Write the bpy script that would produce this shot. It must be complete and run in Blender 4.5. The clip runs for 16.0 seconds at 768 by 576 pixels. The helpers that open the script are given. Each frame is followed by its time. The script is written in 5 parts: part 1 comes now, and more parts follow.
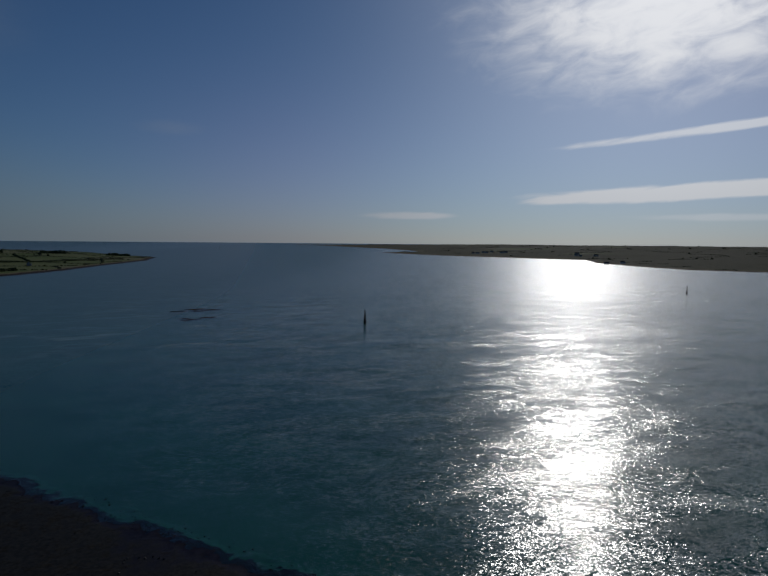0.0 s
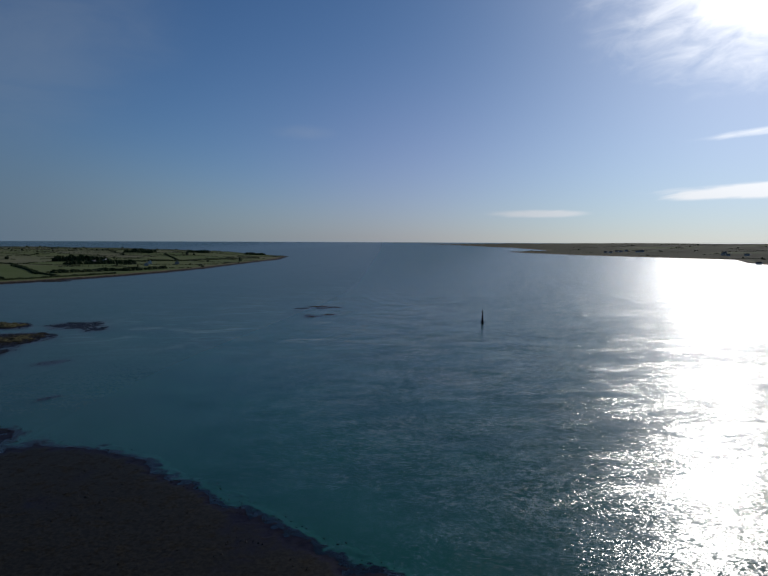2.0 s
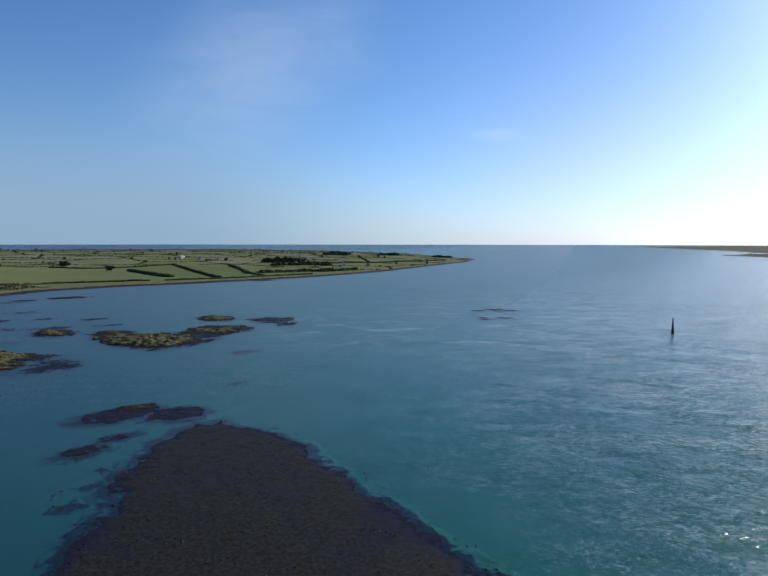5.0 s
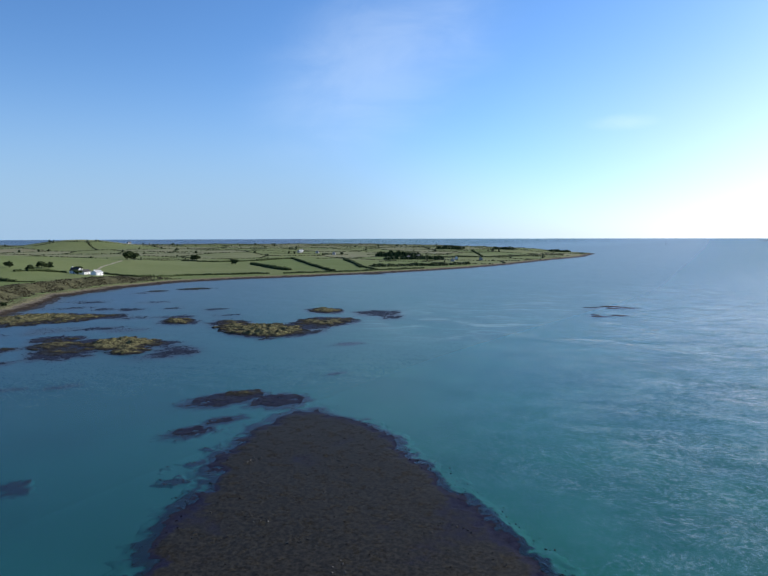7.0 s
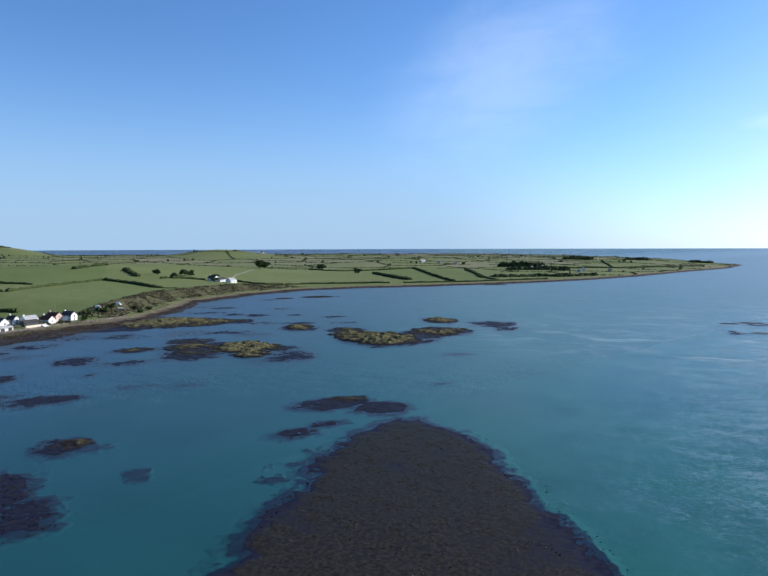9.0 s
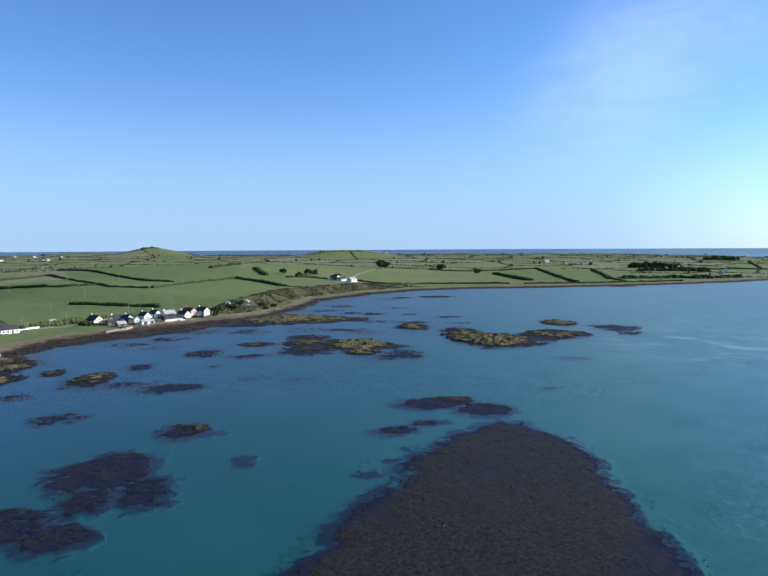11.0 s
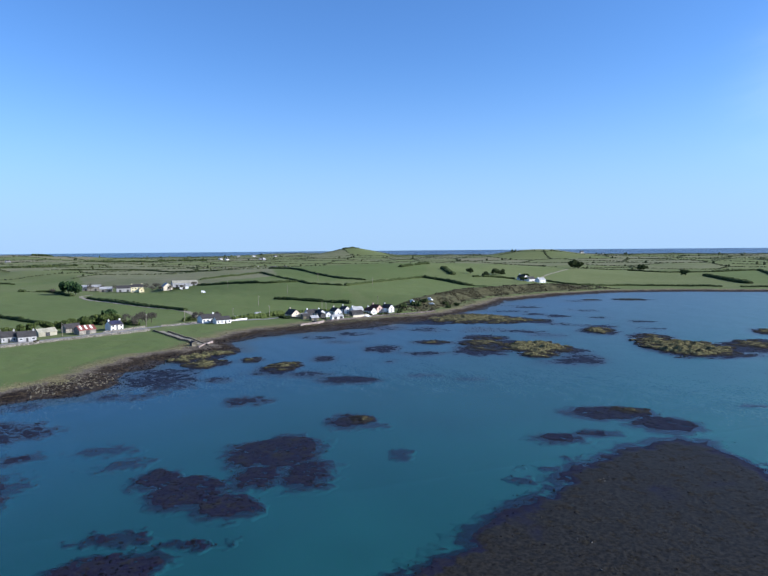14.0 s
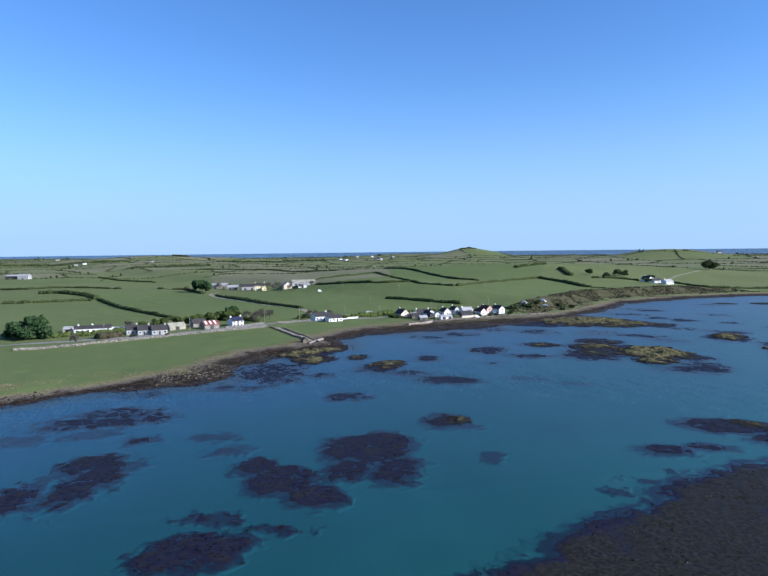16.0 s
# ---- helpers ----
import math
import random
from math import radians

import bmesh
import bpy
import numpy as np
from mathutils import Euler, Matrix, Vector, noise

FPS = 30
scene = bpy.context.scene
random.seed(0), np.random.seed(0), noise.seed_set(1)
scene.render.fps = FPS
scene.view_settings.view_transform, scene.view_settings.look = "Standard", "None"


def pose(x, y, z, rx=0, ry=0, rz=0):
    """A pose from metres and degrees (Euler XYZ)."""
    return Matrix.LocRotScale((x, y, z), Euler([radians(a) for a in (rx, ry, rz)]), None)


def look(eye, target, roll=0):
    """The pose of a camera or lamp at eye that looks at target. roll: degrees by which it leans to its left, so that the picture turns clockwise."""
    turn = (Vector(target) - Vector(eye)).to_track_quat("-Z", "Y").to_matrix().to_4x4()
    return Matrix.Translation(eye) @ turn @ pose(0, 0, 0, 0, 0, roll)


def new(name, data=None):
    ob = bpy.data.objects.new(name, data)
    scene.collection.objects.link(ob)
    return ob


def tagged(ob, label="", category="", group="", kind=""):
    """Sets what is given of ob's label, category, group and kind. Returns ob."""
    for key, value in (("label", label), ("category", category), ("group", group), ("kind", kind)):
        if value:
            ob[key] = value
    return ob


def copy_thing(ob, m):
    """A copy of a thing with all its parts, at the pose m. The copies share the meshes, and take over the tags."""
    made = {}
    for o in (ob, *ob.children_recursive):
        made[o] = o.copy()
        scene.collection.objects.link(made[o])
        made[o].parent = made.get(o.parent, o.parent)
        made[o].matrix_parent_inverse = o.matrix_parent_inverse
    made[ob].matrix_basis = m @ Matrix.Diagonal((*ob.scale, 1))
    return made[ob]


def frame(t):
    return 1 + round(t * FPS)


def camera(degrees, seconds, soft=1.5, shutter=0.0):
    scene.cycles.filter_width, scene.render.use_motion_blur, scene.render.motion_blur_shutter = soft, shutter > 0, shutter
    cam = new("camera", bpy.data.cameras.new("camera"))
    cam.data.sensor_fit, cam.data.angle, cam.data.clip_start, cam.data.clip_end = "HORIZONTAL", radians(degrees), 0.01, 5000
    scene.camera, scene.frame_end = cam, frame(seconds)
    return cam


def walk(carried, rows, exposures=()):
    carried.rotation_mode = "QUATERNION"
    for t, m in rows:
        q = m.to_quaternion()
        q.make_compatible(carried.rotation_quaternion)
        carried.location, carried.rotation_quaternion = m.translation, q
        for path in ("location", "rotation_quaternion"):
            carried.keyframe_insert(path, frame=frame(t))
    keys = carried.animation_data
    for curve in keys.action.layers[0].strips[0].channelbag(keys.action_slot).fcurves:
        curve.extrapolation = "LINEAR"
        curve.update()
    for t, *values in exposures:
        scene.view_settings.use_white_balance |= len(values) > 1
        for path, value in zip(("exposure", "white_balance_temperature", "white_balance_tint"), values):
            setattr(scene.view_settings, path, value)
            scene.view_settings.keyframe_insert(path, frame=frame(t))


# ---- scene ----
cam = camera(63.34, 16.0)
ROWS = [
    (0.0, 0.00, -0.00, 50.22, 0.00, -4.27, -0.50),
    (0.5, 1.16, 0.35, 50.23, 2.75, -4.40, -0.12),
    (1.0, 2.37, 0.70, 50.23, 5.67, -4.40, -0.25),
    (1.5, 3.65, 1.05, 50.22, 8.57, -4.41, -0.31),
    (2.0, 5.00, 1.39, 50.20, 11.54, -4.41, -0.25),
    (2.5, 6.42, 1.73, 50.15, 14.55, -4.41, -0.26),
    (3.0, 7.89, 2.06, 50.07, 17.53, -4.41, -0.17),
    (3.5, 9.37, 2.38, 49.95, 20.43, -4.42, -0.16),
    (4.0, 10.84, 2.73, 49.85, 23.25, -4.06, -0.10),
    (6.5, 17.50, 6.19, 49.86, 36.87, -5.02, 0.08),
    (7.0, 18.77, 6.99, 49.88, 39.42, -4.72, 0.14),
    (7.5, 20.03, 7.82, 49.90, 42.10, -4.04, 0.13),
    (8.0, 21.26, 8.69, 49.93, 45.03, -3.86, 0.16),
    (8.5, 22.47, 9.65, 49.96, 47.98, -3.83, 0.21),
    (9.0, 23.65, 10.72, 49.99, 50.82, -3.78, 0.18),
    (11.5, 27.58, 16.74, 49.81, 64.95, -3.71, 0.36),
    (12.0, 28.17, 18.02, 49.81, 67.84, -3.70, 0.39),
    (12.5, 28.73, 19.31, 49.81, 70.90, -3.70, 0.42),
    (13.0, 29.20, 20.66, 49.79, 73.98, -3.68, 0.43),
    (13.5, 29.57, 22.06, 49.76, 76.96, -3.66, 0.46),
    (14.0, 29.89, 23.52, 49.72, 79.81, -3.63, 0.49),
    (14.5, 30.19, 25.01, 49.66, 82.70, -3.60, 0.54),
    (15.0, 30.50, 26.53, 49.61, 85.49, -3.56, 0.59),
    (15.5, 30.86, 28.07, 49.57, 88.07, -3.52, 0.62),
    (16.0, 31.19, 29.61, 49.54, 90.66, -3.49, 0.64),
]
# the aircraft's camera opens up as it turns away from the sun: seconds, stops
EXPOSURES = [(0.0, -2.25, 6300, 10), (1.0, -1.8, 6320, 10), (2.0, -1.42, 6400, 10), (3.0, -0.85, 6450, 10), (4.0, -0.38, 6480, 10), (6.5, 0.34, 6480, 10),
             (8.0, 0.46, 6480, 11), (9.0, 0.5, 6430, 11), (12.0, 0.65, 6220, 12), (16.0, 0.65, 5960, 13)]
walk(cam, [(t, pose(x, y, z, 90 + pitch, roll, yaw)) for t, x, y, z, yaw, pitch, roll in ROWS], EXPOSURES)

# ---------------------------------------------------------------- daylight
SUN_TURN, SUN_HEIGHT = radians(17.5), radians(26)   # clockwise from +y, above the horizon
world = bpy.data.worlds.new("daylight")
scene.world = world
world.use_nodes = True
wn, wl = world.node_tree.nodes, world.node_tree.links
wn.clear()


def wnode(kind, **values):
    n = wn.new(kind)
    for key, value in values.items():
        n.inputs[key].default_value = value
    return n


def wmath(op, a, b=None, clamp=False):
    n = wn.new("ShaderNodeMath")
    n.operation, n.use_clamp = op, clamp
    for i, v in enumerate((a, b)):
        if v is None:
            continue
        if isinstance(v, (int, float)):
            n.inputs[i].default_value = v
        else:
            wl.new(v, n.inputs[i])
    return n.outputs[0]


sky = wn.new("ShaderNodeTexSky")
sky.sky_type, sky.sun_disc = "NISHITA", False
sky.sun_elevation, sky.sun_rotation = SUN_HEIGHT, SUN_TURN
sky.altitude, sky.air_density, sky.dust_density, sky.ozone_density = 0, 1.0, 0.3, 4.0
where = wn.new("ShaderNodeTexCoord").outputs["Generated"]
axes = wn.new("ShaderNodeSeparateXYZ")
wl.new(where, axes.inputs[0])
# under the horizon the haze goes on as it stands on it
above = wn.new("ShaderNodeCombineXYZ")
wl.new(axes.outputs[0], above.inputs[0])
wl.new(axes.outputs[1], above.inputs[1])
wl.new(wmath("MAXIMUM", axes.outputs[2], 0.004), above.inputs[2])
wl.new(above.outputs[0], sky.inputs[0])
tint = wn.new("ShaderNodeMix")
tint.data_type, tint.blend_type = "RGBA", "MULTIPLY"
tint.inputs[0].default_value = 1.0
wl.new(sky.outputs[0], tint.inputs[6])
tint.inputs[7].default_value = (1.02, 1.40, 1.78, 1)
# degrees left of +y and above the horizon
flat_turn = wmath("MULTIPLY", wmath("ARCTAN2", wmath("MULTIPLY", axes.outputs[0], -1.0), axes.outputs[1]), 57.2958)
rise = wmath("MULTIPLY", wmath("ARCSINE", axes.outputs[2]), 57.2958)


def bank_of(turn, up, wide, deep, slope=0.0):
    """A soft patch of sky round a direction."""
    across = wmath("SUBTRACT", flat_turn, turn)
    u = wmath("DIVIDE", across, wide)
    v = wmath("DIVIDE", wmath("SUBTRACT", wmath("SUBTRACT", rise, up), wmath("MULTIPLY", across, slope)), deep)
    return wmath("EXPONENT", wmath("MULTIPLY", wmath("ADD", wmath("MULTIPLY", u, u), wmath("MULTIPLY", v, v)), -1.0))


def cloud_noise(scale, stretch, detail, seed):
    place = wn.new("ShaderNodeCombineXYZ")
    wl.new(wmath("DIVIDE", flat_turn, stretch), place.inputs[0])
    wl.new(wmath("ADD", rise, wmath("MULTIPLY", flat_turn, 0.12)), place.inputs[1])
    place.inputs[2].default_value = seed
    n = wnode("ShaderNodeTexNoise", Scale=scale, Detail=detail, Roughness=0.58, Distortion=0.5)
    wl.new(place.outputs[0], n.inputs["Vector"])
    return n.outputs["Fac"]


def cover(patch, texture, lo, hi, strength):
    """Cloud where patch and texture together pass a level."""
    n = wn.new("ShaderNodeMapRange")
    n.interpolation_type = "SMOOTHSTEP"
    wl.new(wmath("MULTIPLY", patch, wmath("ADD", texture, 0.25)), n.inputs[0])
    n.inputs[1].default_value, n.inputs[2].default_value = lo, hi
    n.inputs[3].default_value, n.inputs[4].default_value = 0.0, strength
    return n.outputs[0]


fleecy, streaky, wispy = cloud_noise(0.55, 2.2, 7, 1.0), cloud_noise(0.9, 6.0, 5, 4.0), cloud_noise(0.24, 2.2, 7, 9.0)
clouds = cover(bank_of(-25, 19, 20, 8.5, 0.0), fleecy, 0.24, 0.80, 0.9)
for patch in (cover(bank_of(-28, 4.35, 20, 0.85, -0.035), streaky, 0.30, 0.52, 0.92), cover(bank_of(-30, 9.4, 18, 0.5, -0.08), streaky, 0.30, 0.62, 0.7),
              cover(bank_of(-2, 2.4, 5, 0.45), streaky, 0.28, 0.6, 0.8), cover(bank_of(-28, 2.2, 9, 0.4), streaky, 0.3, 0.75, 0.4),
              cover(bank_of(40, 15, 12, 8, -0.35), wispy, 0.16, 0.95, 0.28), cover(bank_of(19, 9.5, 4, 0.9), wispy, 0.3, 0.9, 0.16)):
    clouds = wmath("MAXIMUM", clouds, patch)
sunward = bank_of(-24, 24, 30, 27)
haze = wmath("EXPONENT", wmath("MULTIPLY", wmath("ABSOLUTE", rise), -0.22))
white = wn.new("ShaderNodeMix")
white.data_type = "RGBA"
wl.new(clouds, white.inputs[0])
veil = wn.new("ShaderNodeMix")
veil.data_type, veil.blend_type = "RGBA", "ADD"
glow = wmath("ADD", wmath("MULTIPLY", bank_of(-26, 25, 19, 21), 0.45), wmath("MULTIPLY", bank_of(-22, 3, 36, 11), 0.19))
wl.new(glow, veil.inputs[0])
low = wn.new("ShaderNodeMix")
low.data_type, low.blend_type = "RGBA", "MULTIPLY"
wl.new(haze, low.inputs[0])
wl.new(tint.outputs[2], low.inputs[6])
low.inputs[7].default_value = (0.84, 0.88, 1.07, 1)
# pale blue sea haze along the horizon, away from the sun
def ramp(value, lo, hi):
    n = wn.new("ShaderNodeMapRange")
    n.interpolation_type = "SMOOTHSTEP"
    wl.new(value, n.inputs[0])
    n.inputs[1].default_value, n.inputs[2].default_value = lo, hi
    return n.outputs[0]


upward = wmath("DIVIDE", rise, wmath("ADD", 3.5, wmath("MULTIPLY", ramp(flat_turn, 18.0, 52.0), 5.5)))
bank = wmath("EXPONENT", wmath("MULTIPLY", wmath("MULTIPLY", upward, upward), -1.0))
bank = wmath("MULTIPLY", bank, wmath("MULTIPLY", ramp(flat_turn, 0.0, 52.0), ramp(flat_turn, 178.0, 140.0)))
sea_haze = wn.new("ShaderNodeMix")
sea_haze.data_type = "RGBA"
wl.new(wmath("MULTIPLY", bank, 0.92), sea_haze.inputs[0])
wl.new(low.outputs[2], sea_haze.inputs[6])
pale = wn.new("ShaderNodeMix")
pale.data_type = "RGBA"
wl.new(ramp(flat_turn, 12.0, 48.0), pale.inputs[0])
pale.inputs[6].default_value, pale.inputs[7].default_value = (9.0, 11.0, 12.5, 1), (4.0, 6.0, 8.4, 1)
wl.new(pale.outputs[2], sea_haze.inputs[7])
warm = wn.new("ShaderNodeMix")
warm.data_type, warm.blend_type = "RGBA", "MULTIPLY"
wl.new(bank_of(11, 6, 12, 8), warm.inputs[0])
wl.new(sea_haze.outputs[2], warm.inputs[6])
warm.inputs[7].default_value = (1.12, 0.93, 0.985, 1)
wl.new(warm.outputs[2], veil.inputs[6])
veil.inputs[7].default_value = (31.0, 28.3, 29.5, 1)
wl.new(veil.outputs[2], white.inputs[6])
lit = wn.new("ShaderNodeMix")
lit.data_type = "RGBA"
wl.new(sunward, lit.inputs[0])
lit.inputs[6].default_value, lit.inputs[7].default_value = (8.2, 9.9, 12.0, 1), (58, 57.5, 57.5, 1)
wl.new(lit.outputs[2], white.inputs[7])
background = wnode("ShaderNodeBackground", Strength=0.07)
wl.new(white.outputs[2], background.inputs[0])
world_out = wn.new("ShaderNodeOutputWorld")
wl.new(background.outputs[0], world_out.inputs[0])

sun_data = bpy.data.lights.new("sun", "SUN")
sun_data.energy, sun_data.angle, sun_data.color = 5.0, radians(0.53), (1.0, 0.965, 0.91)
sun = new("sun", sun_data)
sun.matrix_world = look((0, 0, 0), (-math.sin(SUN_TURN) * math.cos(SUN_HEIGHT), -math.cos(SUN_TURN) * math.cos(SUN_HEIGHT), -math.sin(SUN_HEIGHT)))


# ---------------------------------------------------------------- materials
class Nodes:
    """A node material, written short."""

    def __init__(self, name):
        self.mat = bpy.data.materials.new(name)
        self.mat.use_nodes = True
        self.mat.use_transparent_shadow = True
        self.tree = self.mat.node_tree
        self.tree.nodes.clear()
        self.out = self.tree.nodes.new("ShaderNodeOutputMaterial")
        self.place = self.node("ShaderNodeTexCoord").outputs["Object"]

    def node(self, kind):
        return self.tree.nodes.new(kind)

    def put(self, socket, value):
        if value is None:
            return
        if isinstance(value, bpy.types.NodeSocket):
            self.tree.links.new(value, socket)
        elif isinstance(value, tuple) and len(value) == 3 and socket.type == "RGBA":
            socket.default_value = (*value, 1)
        else:
            socket.default_value = value

    def noise(self, scale, detail=4, rough=0.55, stretch=None, distort=0.0, give="Fac"):
        n = self.node("ShaderNodeTexNoise")
        where = self.place
        if stretch:
            m = self.node("ShaderNodeMapping")
            self.put(m.inputs["Vector"], where)
            m.vector_type = "TEXTURE"
            m.inputs["Scale"].default_value = [1 / k for k in stretch[:3]]
            if len(stretch) > 3:
                m.inputs["Rotation"].default_value = (0, 0, radians(stretch[3]))
            where = m.outputs[0]
        self.put(n.inputs["Vector"], where)
        n.inputs["Scale"].default_value, n.inputs["Detail"].default_value = scale, detail
        n.inputs["Roughness"].default_value, n.inputs["Distortion"].default_value = rough, distort
        return n.outputs[give]

    def attr(self, name):
        n = self.node("ShaderNodeAttribute")
        n.attribute_name = name
        return n.outputs["Fac"]

    def math(self, op, a, b=None, c=None, clamp=False):
        n = self.node("ShaderNodeMath")
        n.operation, n.use_clamp = op, clamp
        for socket, v in zip(n.inputs, (a, b, c)):
            self.put(socket, v)
        return n.outputs[0]

    def span(self, value, lo, hi, to_lo=0.0, to_hi=1.0):
        n = self.node("ShaderNodeMapRange")
        n.interpolation_type = "SMOOTHSTEP"
        for socket, v in zip(n.inputs, (value, lo, hi, to_lo, to_hi)):
            self.put(socket, v)
        return n.outputs[0]

    def mix(self, fac, a, b, blend="MIX"):
        n = self.node("ShaderNodeMix")
        n.data_type, n.blend_type = "RGBA", blend
        self.put(n.inputs[0], fac), self.put(n.inputs[6], a), self.put(n.inputs[7], b)
        return n.outputs[2]

    def silt(self):
        """Bare silt, a little darker here and there, and paler out in the channel."""
        axis = self.node("ShaderNodeSeparateXYZ")
        self.put(axis.inputs[0], self.place)
        # bluer in the west: sky reflection on the bay put into the silt
        west = self.mix(self.span(self.math("ADD", axis.outputs[1], axis.outputs[0]), -230.0, -90.0), (0.0090, 0.0560, 0.1160), SILT)
        # brighter in the channel, with some of the sky's reflection put into the colour
        bare = self.mix(self.span(self.math("ADD", axis.outputs[1], axis.outputs[0]), -110.0, 120.0), west, (0.038, 0.138, 0.129))
        return self.mix(self.span(self.noise(0.03, 5, 0.6), 0.3, 0.7, 0.0, 0.35), bare, (0.010, 0.043, 0.056))

    def random(self):
        return self.node("ShaderNodeObjectInfo").outputs["Random"]

    def island(self):
        return self.node("ShaderNodeNewGeometry").outputs["Random Per Island"]

    def bump(self, value, distance, strength=1.0, onto=None):
        n = self.node("ShaderNodeBump")
        n.inputs["Distance"].default_value = distance
        self.put(n.inputs["Strength"], strength)
        self.put(n.inputs["Height"], value)
        self.put(n.inputs["Normal"], onto)
        return n.outputs[0]

    def surface(self, color, rough=0.8, normal=None, metal=0.0, ior=1.45, specular=0.5):
        n = self.node("ShaderNodeBsdfPrincipled")
        self.put(n.inputs["Base Color"], color), self.put(n.inputs["Roughness"], rough)
        self.put(n.inputs["Normal"], normal), self.put(n.inputs["Metallic"], metal)
        n.inputs["IOR"].default_value = ior
        self.put(n.inputs["Specular IOR Level"], specular)
        return n.outputs[0]

    def gloss(self, rough, normal):
        n = self.node("ShaderNodeBsdfGlossy")
        self.put(n.inputs["Roughness"], rough), self.put(n.inputs["Normal"], normal)
        return n.outputs[0]

    def blend(self, fac, a, b):
        n = self.node("ShaderNodeMixShader")
        self.put(n.inputs[0], fac), self.put(n.inputs[1], a), self.put(n.inputs[2], b)
        return n.outputs[0]

    def done(self, shader):
        self.tree.links.new(shader, self.out.inputs[0])
        return self.mat


def water_material():
    m = Nodes("sea_water")
    axis = m.node("ShaderNodeSeparateXYZ")
    m.put(axis.inputs[0], m.place)
    # sheltered bay in the west, wind and tide in the open channel, with slicks and cat's paws
    drift = m.span(m.noise(0.05, 7, 0.7, (0.35, 1, 1, 15), 1.0), 0.38, 0.62, 0.5, 1.12)
    open_water = m.span(m.math("ADD", axis.outputs[0], m.math("MULTIPLY", axis.outputs[1], 0.2)), -100.0, 90.0, 0.15, 1.0)
    seaward = m.span(axis.outputs[0], -900.0, -2000.0, 0.0, 1.6)
    # steeper seas where the tide runs out of the narrows
    race_out = m.math("MULTIPLY", m.span(axis.outputs[1], 100.0, 600.0, 1.15, 1.4), m.span(axis.outputs[0], -300.0, 0.0, 0.8, 1.0))
    shoals = m.span(axis.outputs[0], -150.0, -260.0, 0.0, 0.22)
    drift = m.math("ADD", 0.8, m.math("MULTIPLY", m.math("SUBTRACT", drift, 0.8), m.span(axis.outputs[0], -120.0, -20.0, 0.1, 1.0)))
    calm = m.math("MULTIPLY", drift, m.math("MAXIMUM", m.math("MAXIMUM", open_water, shoals), seaward))
    lean = None
    for scale, amount, stretch in ((0.045, 0.14, (0.4, 1, 1, 6)), (0.16, 0.30, (0.5, 1, 1, 18)), (1.0, 0.52, (0.6, 1, 1, -2)), (2.6, 0.95, (0.7, 1, 1, 16)), (7.0, 0.6, (0.8, 1, 1, 30))):
        n = m.node("ShaderNodeVectorMath")
        n.operation = "SUBTRACT"
        m.put(n.inputs[0], m.noise(scale, 2, 0.55, stretch, 0.0, "Color"))
        n.inputs[1].default_value = (0.5, 0.5, 0.5)
        k = m.node("ShaderNodeVectorMath")
        k.operation = "MULTIPLY"
        m.put(k.inputs[0], n.outputs[0])
        k.inputs[1].default_value = (amount * 0.88, amount, 0)
        if lean:
            t = m.node("ShaderNodeVectorMath")
            t.operation = "ADD"
            m.put(t.inputs[0], lean), m.put(t.inputs[1], k.outputs[0])
            k = t
        lean = k.outputs[0]
    sloped = m.node("ShaderNodeVectorMath")
    sloped.operation = "SCALE"
    m.put(sloped.inputs[0], lean), m.put(sloped.inputs["Scale"], m.math("MULTIPLY", calm, race_out))
    up = m.node("ShaderNodeVectorMath")
    up.operation = "ADD"
    m.put(up.inputs[0], sloped.outputs[0])
    up.inputs[1].default_value = (0, 0, 1)
    unit = m.node("ShaderNodeVectorMath")
    unit.operation = "NORMALIZE"
    m.put(unit.inputs[0], up.outputs[0])
    normal = unit.outputs[0]
    murk = m.node("ShaderNodeBsdfDiffuse")
    color = m.mix(m.span(m.noise(0.018, 3), 0.35, 0.65), (0.005, 0.038, 0.044), (0.008, 0.050, 0.056))
    # pale threads where the tide runs over the shoals: foam plus painted sky sheen of ripples
    race = m.math("MULTIPLY", m.math("MULTIPLY", m.math("MULTIPLY", m.span(axis.outputs[0], 10.0, -70.0), m.span(axis.outputs[0], -290.0, -170.0, 0.1, 1.0)), m.span(axis.outputs[1], 210.0, 320.0)), m.span(axis.outputs[1], 800.0, 480.0))
    thread = m.span(m.noise(0.09, 5, 0.64, (0.38, 1.0, 1, 24), 1.2), 0.47, 0.74, 0.0, 0.5)
    m.put(murk.inputs[0], color)
    foam_sheen = m.node("ShaderNodeBsdfDiffuse")
    foam_sheen.inputs[0].default_value = (0.36, 0.45, 0.47, 1)
    clear = m.node("ShaderNodeBsdfTransparent")
    clear.inputs[0].default_value = (0.55, 0.85, 0.85, 1)
    body = m.blend(0.9, murk.outputs[0], clear.outputs[0])
    # the ripples too small to tell apart: soft in the sheltered bay, and far off
    fine = m.math("ADD", m.span(axis.outputs[1], 150.0, 700.0, 0.16, 0.21), m.span(m.math("ADD", axis.outputs[0], m.math("MULTIPLY", axis.outputs[1], 0.2)), -110.0, 60.0, 0.12, 0.0))
    gloss = m.gloss(fine, normal)
    fresnel = m.node("ShaderNodeFresnel")
    fresnel.inputs[0].default_value = 1.33
    m.put(fresnel.inputs[1], normal)
